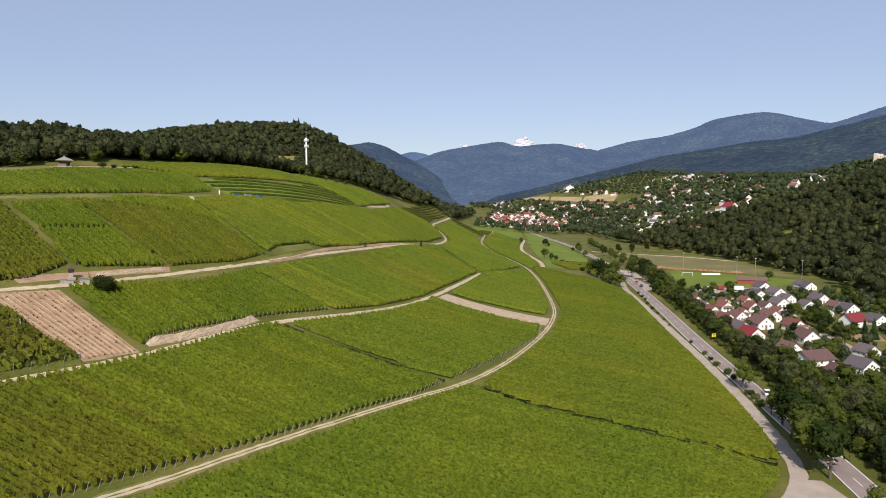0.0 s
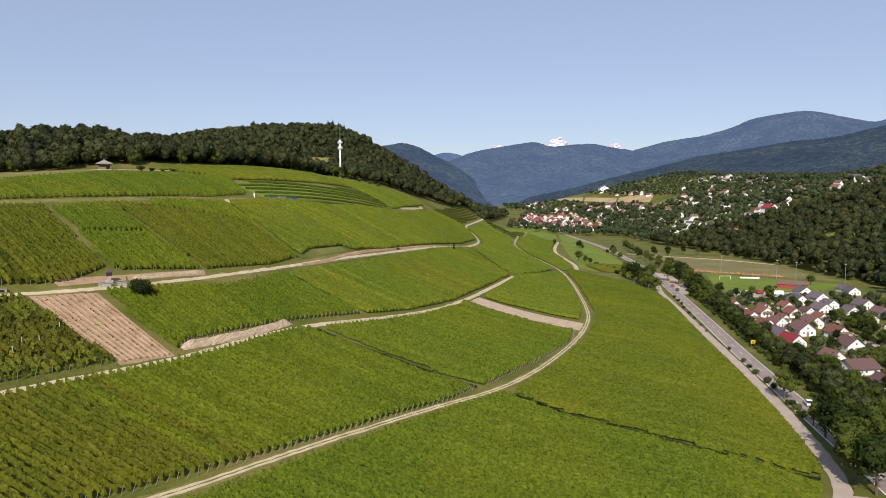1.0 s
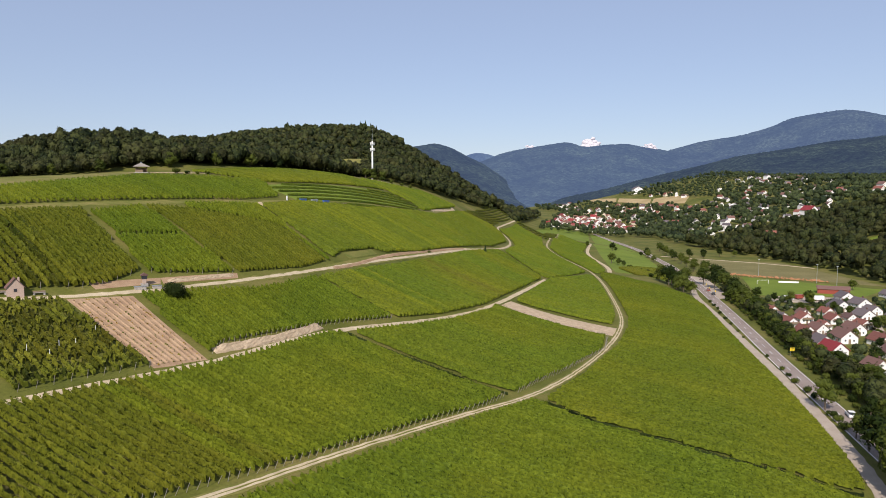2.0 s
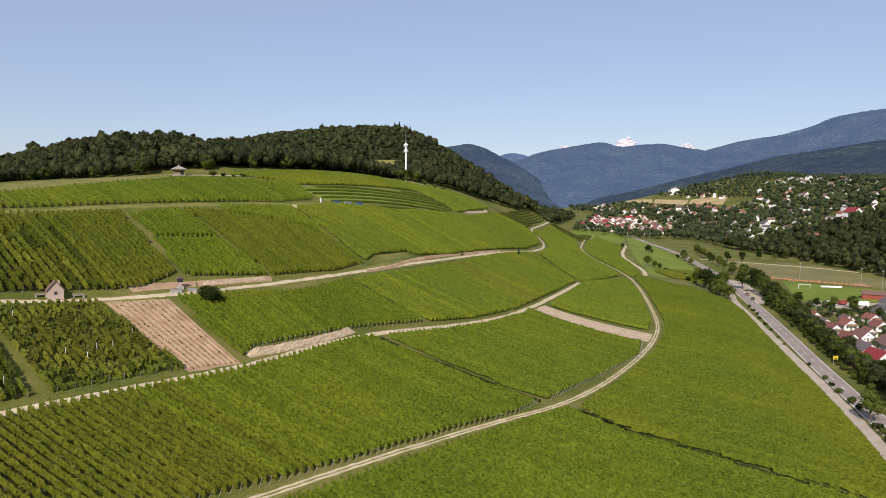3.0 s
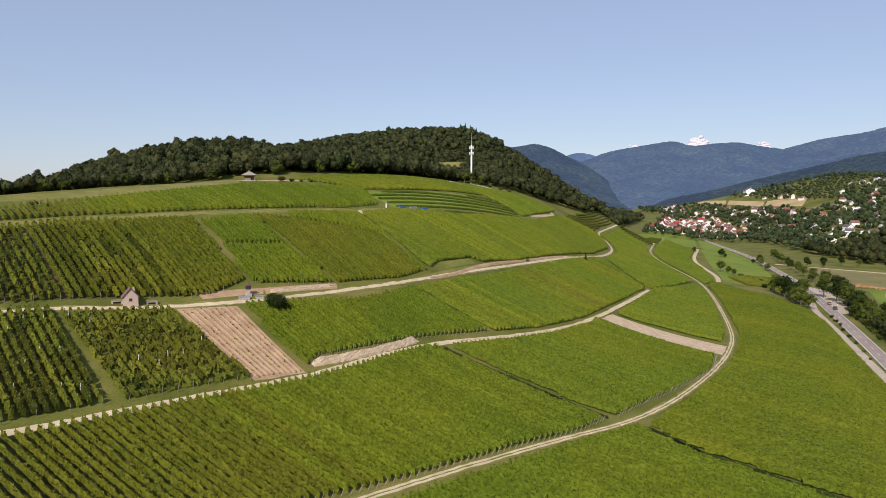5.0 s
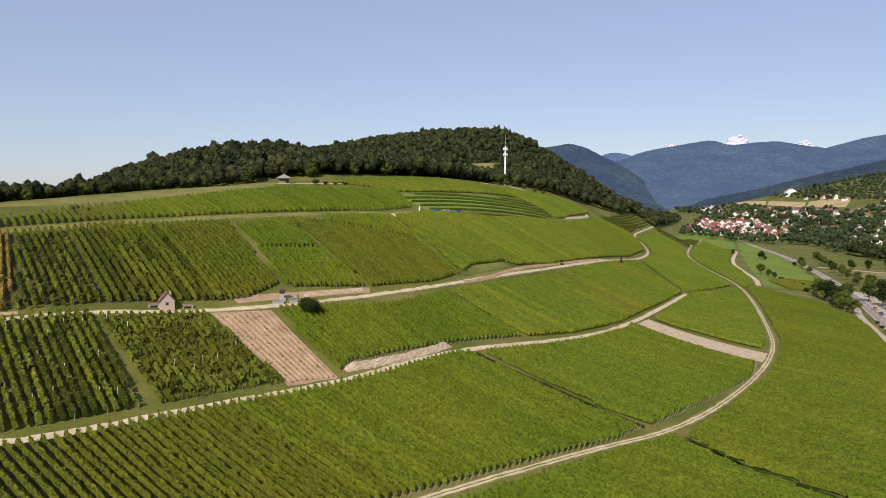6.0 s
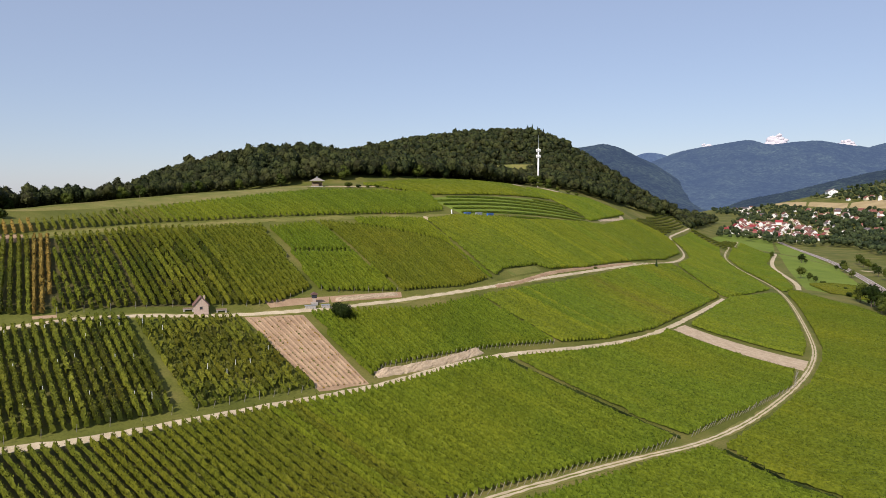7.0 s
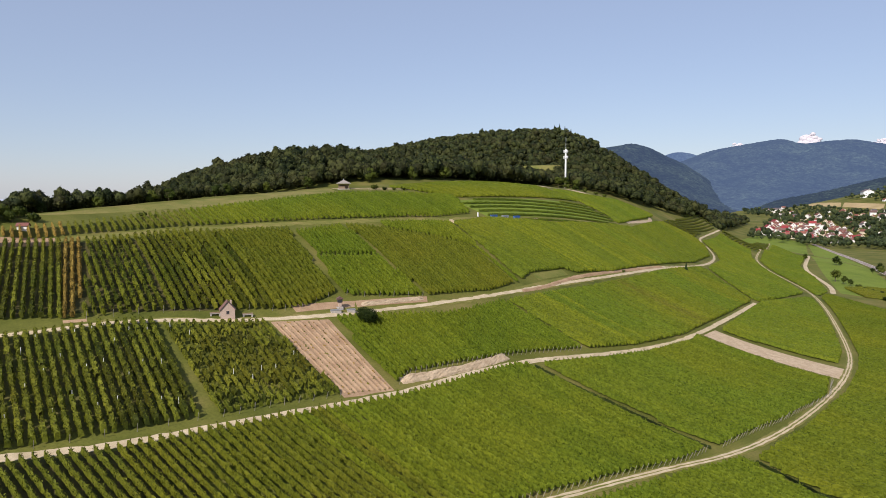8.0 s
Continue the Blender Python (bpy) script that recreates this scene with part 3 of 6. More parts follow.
def vineyard(corners, angle, mat, label, gap=1.46, step_m=0.55, high=1.7, wide=0.74, holes=0.0, leaves=16.0, rows_apart=True, posts=0, pale_every=0, seed=1, streaks=(), thin=False):
    """A vine plot: each row a part where the camera comes near, one joined mesh where it stays far."""
    rng = np.random.default_rng(seed)
    ob = base("vineyard", pose(0, 0, 0), label, "vineyard", GROUP_VINES)
    lines = spans(corners, angle, gap)
    vs, qs, ts, n = [], [], [], 0
    for k, (a, b) in enumerate(lines):
        full = np.interp((a[1] + b[1]) / 2, (62, 150), (0.60, 0.88)) if thin else 1.0  # the rows thin out towards the old vines
        v, q, t = vine_row(rng, a, b, step_m, high, wide * full, holes, leaves)
        if rows_apart:
            at = float((a + b) @ (-math.sin(radians(angle)), math.cos(radians(angle)))) / 2 + rng.normal(0, 5)
            own = next((m for lo, hi, m in streaks if lo < at < hi), mat)
            part("vine_hedge", np_mesh("vine_hedge", v, [q, t], own), ob)
        else:
            vs.append(v), qs.append(q + n), ts.append(t + n)
            n += len(v)
        if posts and k % posts == 0:
            w = b + (b - a) / np.hypot(*(b - a)) * 0.5
            across = Vector((a[1] - b[1], b[0] - a[0], 0)).normalized()
            part("post", POST_MESH, ob, "", pose(w[0], w[1], on(*w)) @ Matrix.Rotation(radians(rng.normal(22, 5)), 4, across))
        if pale_every and k % 2 == 0:
            long = np.hypot(*(b - a))
            for at in np.arange(rng.uniform(3, pale_every), long - 2, pale_every):
                w = a + (b - a) * at / long + rng.normal(0, 0.15, 2)
                part("stake", PALE_POST_MESH, ob, "pale metal stake", pose(w[0], w[1], on(*w), rng.normal(0, 3), rng.normal(0, 3), 0))
    if not rows_apart:
        tagged(part("vine_rows", np_mesh("vine_rows", np.concatenate(vs), [np.concatenate(qs), np.concatenate(ts)], mat), ob), kind="stuff")
    return ob


PLOTS = [
    # the plots nearest the camera: every row stands by itself
    dict(corners=[(-117.5, 57.4), (-94.8, 83.8), (-87.2, 92.6), (-79, 105.6), (-69.8, 119.8), (-59.6, 136), (-55.6, 144.2), (-43.4, 172.4), (-41, 174.2), (-31.1, 171.7), (-22.5, 169.8), (-14.2, 166.7), (-6.3, 163.1), (-1, 160.8), (-5.2, 152.8), (-15.6, 139), (-24.2, 126.7), (-31.8, 116.2), (-37.2, 109), (-48.5, 95), (-79, 58), (-104, 29)], angle=-20, mat=VINE, label="dense green vines in straight rows below a pale gravel track", posts=1, leaves=17, wide=0.58, gap=1.55, thin=True, streaks=((-40, 58, VINE_OLIVE), (58, 92, VINE_DEEP))),
    dict(corners=[(-95.2, 144), (-102.6, 135.6), (-110.7, 127.8), (-81.6, 109.6), (-74.8, 120.6), (-68.2, 130.6)], angle=-32, mat=VINE_OLIVE, label="patchy young vines with gaps beside a ploughed field", holes=0.33, posts=2, pale_every=44, leaves=16, wide=0.8, gap=1.45, high=1.35),
    dict(corners=[(-112.6, 127.4), (-119.4, 119), (-125.6, 108.6), (-146, 83), (-113, 64), (-99.5, 83.6), (-89.5, 97.6), (-82.8, 108)], angle=-35, mat=VINE_OLIVE, label="tall vines in well-spaced rows with pale stakes", gap=1.65, wide=0.92, holes=0.08, pale_every=13, posts=3, leaves=18, high=1.85),
    dict(corners=[(-163.2, 148.8), (-190, 112), (-165, 78), (-131, 114), (-126.6, 117.6)], angle=-41, mat=VINE_OLIVE, label="vines in spaced rows on the steep upper slope", gap=1.7, wide=0.86, holes=0.05),
    dict(corners=[(-163, 149.5), (-127, 117), (-124.3, 119.8), (-159.8, 152.8)], angle=-42, mat=VINE_DRY, label="rusty withered vine rows between green ones", gap=1.5, wide=0.8, holes=0.15),
    dict(corners=[(-159, 153.5), (-124, 120.5), (-114.1, 133.5), (-153.2, 162.8)], angle=-37, mat=VINE_DEEP, label="gappy vine rows beside the withered ones", gap=1.7, wide=0.8, holes=0.24, posts=3, high=1.8),
    dict(corners=[(-153, 163), (-113.9, 133.7), (-104, 143.6), (-95.4, 152.6), (-136.2, 184.2), (-149, 173)], angle=-37, mat=VINE_DEEP, label="vines in clear rows above a little stone hut", gap=1.8, wide=0.92, holes=0.05, posts=3, high=1.9),
    dict(corners=[(-95.9, 152.4), (-93, 157), (-91.5, 169.5), (-124.5, 198.5), (-131, 193), (-136.6, 183.4)], angle=-37, mat=VINE_DEEP, label="dense vines on the steep slope above the track", posts=3),
    dict(corners=[(-66, 183), (-62, 192), (-57, 208), (-32, 200), (-46, 178), (-61.8, 148), (-61.6, 141.4), (-84.6, 157), (-77, 168)], angle=-30, mat=VINE, label="leafy green vines above a pale retaining bank", posts=1, wide=0.6, gap=1.55),
    # plots farther off
    dict(corners=[(-98.6, 23), (-71.4, 54.4), (-41.6, 92.4), (-29.5, 110.4), (-17.5, 127.4), (-4.5, 145.8), (6.2, 159.9), (12.4, 155), (18, 149.7), (25, 146.1), (35.4, 139.7), (45.8, 134), (57.2, 135), (66.2, 134.4), (61, 125.4), (53, 115), (45, 104), (40, 50), (38, 20), (0, 10)], angle=-22.8, mat=VINE, label="broad dense vine plot below the winding track", leaves=12, wide=0.56, gap=1.6),
    dict(corners=[(9.7, 163.2), (20.6, 187), (34.8, 225), (43.2, 256.5), (47.6, 281), (50.2, 312), (52.6, 347), (55.2, 390), (57, 440), (62, 462), (80, 420), (99, 398), (98, 362), (86, 263), (81.6, 222), (78.2, 195), (74, 166), (70.2, 146.5), (68.2, 139.4), (57.4, 138.7), (46.7, 137.4), (36.6, 143.1), (26, 149.4), (19.3, 153), (13.6, 158.1)], angle=-20, mat=VINE_WARM, label="broad yellow-green vine plot reaching down to the road", step_m=0.6, leaves=8, wide=0.6, gap=1.55),
    dict(corners=[(-38.6, 178.2), (-27, 196), (-16.4, 215), (-5, 243), (-4, 251), (32.5, 238), (29.4, 220), (14.6, 189), (7.2, 175.6), (1.6, 164.2), (-5.2, 166.7), (-13.2, 170.3), (-21.7, 173.6), (-30.4, 175.4)], angle=-16, mat=VINE, label="dense vines between two tracks and a bare strip", leaves=10, posts=1, wide=0.6, gap=1.55),
    dict(corners=[(4, 271), (38.6, 263.5), (42.4, 282), (45, 312), (47.4, 347), (49.8, 390), (50.5, 432), (22, 360), (11, 304)], angle=-14, mat=VINE, label="even green vine plot inside the bend of the track", step_m=0.8, leaves=2.5),
    dict(corners=[(-56, 210), (-40, 255), (-30, 291), (-19, 343), (-4, 405), (17, 354), (6, 303), (-8, 248), (-20, 219), (-31, 201)], angle=-13, mat=VINE_WARM, label="yellow-green vines on the long slope between two tracks", step_m=0.8, leaves=4, streaks=((203, 213, VINE_GOLD), (213, 236, VINE), (262, 270, VINE_OLIVE), (300, 330, VINE))),
    dict(corners=[(-1, 416), (6, 488), (3, 544), (-6, 582), (8, 700), (33, 690), (31, 635), (35, 577), (44, 506), (48, 446), (20, 358)], angle=-8, mat=VINE, label="vines running down towards the village end of the slope", step_m=1.3, leaves=1.5),
    dict(corners=[(-106.5, 186), (-91, 171.3), (-87.5, 172), (-75, 188.5), (-94, 202.2)], angle=-37, mat=VINE, label="dense vines on the steep slope above a bare verge", step_m=0.6, leaves=10, wide=0.66, posts=3),
    dict(corners=[(-122, 198.7), (-107.8, 187.3), (-95.2, 203.3), (-115, 216)], angle=-37, mat=VINE, label="short rows of vines below the terrace track", step_m=0.6, leaves=8, wide=0.66),
    dict(corners=[(-74, 189.6), (-62.5, 212), (-59, 226), (-80, 241.6), (-104.6, 226), (-114.4, 217.4), (-94, 203.5)], angle=-37, mat=VINE_DEEP, label="dense dark vines on the steep upper slope", step_m=0.6, leaves=8, wide=0.66),
    dict(corners=[(-58.6, 227.4), (-58, 229), (-92.5, 257), (-108, 231), (-105, 227.6), (-80, 243.2)], angle=-37, mat=VINE, label="dense vines beside a pale gutter", step_m=0.6, leaves=8, wide=0.66),
    dict(corners=[(-91, 259), (-58, 232), (-57.5, 243), (-50.5, 264), (-46, 267), (-36, 294), (-24, 345), (-8.5, 412), (-1, 486), (-4, 545), (-14, 578), (-34, 556), (-37, 525), (-42, 418), (-66, 324), (-85.5, 281)], angle=-14, mat=VINE_WARM, label="yellowing vines along the brow of the hill", step_m=0.9, leaves=4, streaks=((257, 268, VINE_GOLD), (268, 285, VINE), (300, 312, VINE_GOLD), (330, 352, VINE))),
    dict(corners=[(-180, 140), (-172, 163), (-168, 183), (-155, 223), (-141, 261), (-124, 279), (-106, 300), (-92, 281), (-99, 258), (-113, 234), (-129.5, 210), (-138, 198), (-154, 178), (-165, 158), (-170, 143)], angle=-36, mat=VINE, label="upper band of vines below the hilltop meadow", step_m=0.6, leaves=6, gap=2.0, streaks=((-40, 24, VINE_DRY), (24, 62, VINE_OLIVE))),
    dict(corners=[(-103, 293), (-96, 318), (-87, 347), (-69, 414), (-55, 414), (-48, 400), (-66, 327), (-85, 288)], angle=71, mat=VINE, label="terraced vines in level rows along the contour", step_m=0.9, leaves=4, gap=4.4, wide=0.9, high=1.05),
    dict(corners=[(-136, 294), (-106, 299), (-99, 320), (-91, 347), (-73, 420), (-98, 424), (-122, 360)], angle=-30, mat=VINE_WARM, label="light green young vines on the hilltop", step_m=1.0, leaves=2, high=1.4),
    dict(corners=[(-49, 408), (-56, 418), (-68, 420), (-90, 432), (-74, 506), (-68, 546), (-42, 572), (-43, 523), (-47, 428)], angle=-20, mat=VINE, label="light green vines below the mast", step_m=1.2, leaves=1.5),
    dict(corners=[(9, 705), (12, 770), (50, 890), (62, 890), (40, 700)], angle=76, mat=VINE_DEEP, label="terraced vines in curved level rows", step_m=1.2, leaves=3, gap=3.2, wide=1.2),
    dict(corners=[(-36, 560), (-12, 590), (-7, 650), (2, 712), (-3, 760), (-22, 690)], angle=80, mat=VINE_DEEP, label="terraced vines under the edge of the woods", step_m=1.2, leaves=3, gap=3.2, wide=1.2),
    dict(corners=[(56, 446), (52, 506), (43, 577), (38, 635), (43, 690), (66, 890), (84, 756), (69, 660), (70, 573), (65, 480)], angle=-10, mat=VINE, label="green vines between two pale tracks", step_m=1.3, leaves=1.5),
    dict(corners=[(84, 472), (105, 470), (112, 544), (80, 518)], angle=-5, mat=VINE_DEEP, label="small square plot of dark green vines", step_m=1.2, leaves=1.5),
]
for k, plot in enumerate(PLOTS):
    vineyard(seed=k + 1, **plot)




def gap_shade_strip(line, label):
    """A low dark leafy strip, added in place of the shaded gap between two vine plots."""
    rng = np.random.default_rng(91)
    vs, qs, ts, n = [], [], [], 0
    for a, b in zip(line, line[1:]):
        v, q, t = vine_row(rng, np.array(a, float), np.array(b, float), 0.4, 0.75, 0.42, 0.0, 5.0)
        vs.append(v), qs.append(q + n), ts.append(t + n)
        n += len(v)
    tagged(part("hedge", np_mesh("hedge", np.concatenate(vs), [np.concatenate(qs), np.concatenate(ts)], HEDGE)), label, "hedge", "drain hedges between vine plots")


gap_shade_strip([(-40, 175.9), (-30.9, 173.5), (-22.3, 171.7), (-13.9, 168.6), (-6, 165), (0.4, 162.5)], "low dark leafy strip added for the shaded gap between two green vine plots")
gap_shade_strip([(9, 161), (13.4, 157.2), (19, 152), (26, 148.2), (36.4, 141.8), (46.6, 136), (57.4, 137.2), (66.8, 137)], "low dark leafy strip added for the shaded gap running down to the path")

# ---------------------------------------------------------------- woods
def crown(rng, level, tufts, tall=1.0, lumps=7):
    """A lobed tree crown about one metre across its half-width, with ragged tufts. Returns vertices and triangles."""
    bm = bmesh.new()
    bmesh.ops.create_icosphere(bm, subdivisions=level, radius=1.0)
    v = np.array([q.co for q in bm.verts])
    f = np.array([[q.index for q in p.verts] for p in bm.faces])
    bm.free()
    lobes = rng.normal(0, 1, (lumps, 3))
    lobes[:, 2] = lobes[:, 2] * 0.7 + 0.15
    lobes /= np.linalg.norm(lobes, axis=1)[:, None]
    near = (v @ lobes.T).max(1)
    v = v * (0.64 + 0.34 * np.clip(near, 0, 1) ** 3 + rng.normal(0, 0.045, len(v)))[:, None]
    v[:, 2] *= tall * np.where(v[:, 2] < 0, 0.8, 0.92)
    if tufts:
        # sprays of leaves all over the crown, lying roughly along its skin
        w = rng.dirichlet((1, 1, 1), tufts)
        c = (v[f[rng.integers(0, len(f), tufts)]] * w[..., None]).sum(1)
        out = c / np.linalg.norm(c, axis=1)[:, None]
        out = out + rng.normal(0, 0.45, out.shape) + (0, 0, 0.25)
        out /= np.linalg.norm(out, axis=1)[:, None]
        e1 = np.cross(out, rng.normal(0, 1, out.shape))
        e1 /= np.linalg.norm(e1, axis=1)[:, None]
        e2 = np.cross(out, e1)
        c = c * rng.uniform(0.98, 1.15, (tufts, 1))
        r = rng.uniform(0.09, 0.22, (tufts, 1)) * min(1.6, (150 / tufts) ** 0.5)
        lv = np.stack([c + e1 * r, c - e1 * r * 0.5 + e2 * r * 0.9, c - e1 * r * 0.5 - e2 * r * 0.9], 1).reshape(-1, 3)
        f = np.concatenate([f, np.arange(3 * tufts).reshape(-1, 3) + len(v)])
        v = np.concatenate([v, lv])
    return v, f


def wood(name, spots, sizes, protos, mat, label, seed=5, tall=1.0, lift=(1.2, 1.75)):
    """A wood of many trees as one uncounted mass."""
    rng = np.random.default_rng(seed)
    vs, fs, n = [], [], 0
    pick = rng.integers(0, len(protos), len(spots))
    z = ground(spots[:, 0], spots[:, 1])
    for k, (v, f) in enumerate(protos):
        s = pick == k
        m = int(s.sum())
        if not m:
            continue
        a = rng.uniform(0, 2 * np.pi, m)
        c, d = np.cos(a)[:, None], np.sin(a)[:, None]
        w = sizes[s][:, None]
        x = (v[None, :, 0] * c - v[None, :, 1] * d) * w + spots[s, 0][:, None]
        y = (v[None, :, 0] * d + v[None, :, 1] * c) * w + spots[s, 1][:, None]
        h = sizes[s] * rng.uniform(0.85, 1.3, m) * tall
        zz = v[None, :, 2] * h[:, None] + (z[s] + h * rng.uniform(*lift, m))[:, None]
        vs.append(np.stack([x, y, zz], -1).reshape(-1, 3))
        fs.append((f[None] + (np.arange(m) * len(v))[:, None, None]).reshape(-1, 3) + n)
        n += m * len(v)
    return tagged(part(name, np_mesh(name, np.concatenate(vs), [np.concatenate(fs)], mat, True)), label, "woods", kind="stuff")


def scatter(rng, x0, x1, y0, y1, gap, keep):
    """Jittered grid points for which keep(x, y) holds."""
    x, y = np.meshgrid(np.arange(x0, x1, gap), np.arange(y0, y1, gap), indexing="ij")
    x, y = (q.ravel() + rng.uniform(-0.45, 0.45, q.size) * gap for q in (x, y))
    k = keep(x, y)
    return np.stack([x[k], y[k]], -1)


rng = np.random.default_rng(11)
MEDIUM = [crown(rng, 1, 110, rng.uniform(0.8, 1.1), 9) for _ in range(9)]
COARSE = [crown(rng, 1, 36, rng.uniform(0.8, 1.1), 7) for _ in range(5)]
EDGE_Y, EDGE_X = (90, 160, 200, 245, 300, 330, 420, 445, 470, 520, 560, 600, 650, 700, 760, 900, 1100, 1300, 1500), (-195, -190, -184, -178, -164, -147, -122, -118, -110, -108, -90, -55, -30, -12, 0, 14, 40, 70, 90)
edge = lambda y: np.interp(y, EDGE_Y, EDGE_X)
s = scatter(rng, -330, -110, 60, 430, 3.3, lambda x, y: (x < edge(y) - 3) & (x > edge(y) - np.interp(y, (200, 250), (70, 95))))
wood("hilltop_wood", s, rng.uniform(0.8, 1.25, len(s)) * np.interp(s[:, 1], (100, 150, 195, 241, 280, 310, 420), (2.3, 2.3, 2.1, 1.8, 2.2, 3.1, 3.4)), MEDIUM, WOODS, "dark green mixed wood along the hilltop meadow", 3, 1.2, (1.0, 1.5))
s = scatter(rng, -420, 60, 430, 860, 5.4, lambda x, y: (x < edge(y) - 3) & (x > -330) & ~((np.abs(x + 108 - 0.192 * (y - 562) * -1) < 7) & (y > 495) & (y < 572)) & ~((np.abs(x + 165) < 26) & (y > 660) & (y < 748)))
wood("hillside_wood", s, rng.uniform(2.8, 4.6, len(s)), MEDIUM, WOODS, "dark green deciduous wood on the hillside behind the vines", 4, 1.1, (1.1, 1.6))
s = scatter(rng, -720, -330, 560, 870, 8.5, lambda x, y: x < -320)
wood("far_hillside_wood", s, rng.uniform(4.0, 5.8, len(s)), COARSE, WOODS, "dark green wood on the far flank of the hill", 14)
s = scatter(rng, -720, 110, 860, 1230, 7.8, lambda x, y: (x < edge(y) - 3))
wood("ridge_wood", s, rng.uniform(4.0, 6.2, len(s)), COARSE, WOODS, "dark green wood on the high ridge", 6)


# ---------------------------------------------------------------- single trees and shrubs
def limb(bm, a, b, r0, r1, sides=6):
    a, b = Vector(a), Vector(b)
    q = (b - a).to_track_quat("Z", "Y")
    rings = []
    for c, r in ((a, r0), (b, r1)):
        rings.append([bm.verts.new(c + q @ Vector((math.cos(k * 2 * math.pi / sides) * r, math.sin(k * 2 * math.pi / sides) * r, 0))) for k in range(sides)])
    for k in range(sides):
        j = (k + 1) % sides
        bm.faces.new((rings[0][k], rings[0][j], rings[1][j], rings[1][k]))
    bm.faces.new(rings[1])


def leaf_crown(rng, centres, radii, n, size, flat=1.0):
    """Many small leaf sprays round a few lobes, over a rough dark core."""
    k = rng.choice(len(centres), n, p=radii**2 / (radii**2).sum())
    w = rng.normal(0, 1, (n, 3))
    w /= np.linalg.norm(w, axis=1)[:, None]
    c = centres[k] + w * (radii[k] * rng.uniform(0.72, 1.10, n) ** 0.7)[:, None] * (1, 1, flat)
    e1 = rng.normal(0, 1, (n, 3))
    e1 -= (e1 * w).sum(1)[:, None] * w * 0.6
    e1 *= (size * rng.uniform(0.6, 1.2, n) / np.linalg.norm(e1, axis=1))[:, None]
    e2 = np.cross(w, e1) + w * rng.normal(0, 0.3, (n, 1)) * size
    v = np.stack([c - e1, c - e2 * 0.5, c + e1, c + e2 * 0.7], 1).reshape(-1, 3)
    f = np.arange(4 * n).reshape(n, 4)
    cores, faces, m = [v], [], len(v)
    for q, r in zip(centres, radii):
        cv, cf = crown(rng, 1, 0, flat, 6)
        cores.append(cv * r * 0.86 + q)
        faces.append(cf + m)
        m += len(cv)
    return np.concatenate(cores), f, np.concatenate(faces)


def broadleaf(seed, high, wide, label, group="", mat=TREE, n=460, clear=0.22, size=0.42, lobes=9):
    """A tree: tapered trunk, limbs and a lobed crown of leaf sprays."""
    rng = np.random.default_rng(seed)
    ob = base("tree", pose(0, 0, -50), label, "tree", group)
    a = rng.uniform(0, 2 * np.pi, lobes)
    r = wide / 2 * np.sqrt(rng.uniform(0.1, 0.55, lobes))
    z = high * rng.uniform(clear + 0.2, 0.82, lobes)
    r *= np.where(z > high * 0.7, 0.55, 1.0)
    c = np.stack([np.cos(a) * r, np.sin(a) * r, z], -1)
    c = np.concatenate([c, [[0, 0, high * 0.80], [0, 0, high * 0.5]]])
    rad = np.concatenate([wide * rng.uniform(0.20, 0.30, lobes), [wide * 0.24, wide * 0.34]])
    bm = bmesh.new()
    r0 = 0.022 * high + 0.06
    fork = (rng.normal(0, 0.15), rng.normal(0, 0.15), high * (clear + 0.12))
    limb(bm, (0, 0, -0.3), fork, r0, r0 * 0.7, 8)
    for q in c[::2]:
        limb(bm, fork, q, r0 * 0.5, r0 * 0.12, 5)
    part("trunk", bm_mesh("trunk", bm, BARK), ob, "brown bark trunk with forking limbs")
    v, f, t = leaf_crown(rng, c, rad, n, size)
    part("crown", np_mesh("crown", v, [f, t], mat), ob)
    return ob


def spruce(seed, high, wide, label, group=""):
    """A conifer: straight trunk and drooping whorls of needle sprays."""
    rng = np.random.default_rng(seed)
    ob = base("conifer", pose(0, 0, -50), label, "tree", group)
    part("trunk", rod("trunk", BARK, 0.02 * high, 0.004 * high, -0.3, high, 6), ob)
    n = 420
    h = 1 - np.sqrt(rng.random(n))
    a, rr = rng.uniform(0, 2 * np.pi, n), wide / 2 * (1 - h) * rng.uniform(0.45, 1.05, n)
    c = np.stack([np.cos(a) * rr, np.sin(a) * rr, high * (0.08 + 0.92 * h)], -1)
    out = np.stack([np.cos(a), np.sin(a), np.full(n, -0.45)], -1) * (0.25 + 0.16 * wide * (1 - h))[:, None]
    sidew = np.stack([-np.sin(a), np.cos(a), np.zeros(n)], -1) * (0.2 + 0.10 * wide * (1 - h))[:, None]
    v = np.stack([c - out * 0.8, c - sidew, c + out, c + sidew], 1).reshape(-1, 3)
    f = np.arange(4 * n).reshape(n, 4)
    k = 9
    ring = np.arange(k) * 2 * np.pi / k
    core = np.concatenate([np.c_[np.cos(ring) * wide * 0.36, np.sin(ring) * wide * 0.36, np.full(k, high * 0.1)], [[0, 0, high * 0.97]]])
    t = np.stack([np.arange(k), (np.arange(k) + 1) % k, np.full(k, k)], -1) + len(v)
    part("needles", np_mesh("needles", np.concatenate([v, core]), [f, t], CONIFER), ob)
    return ob


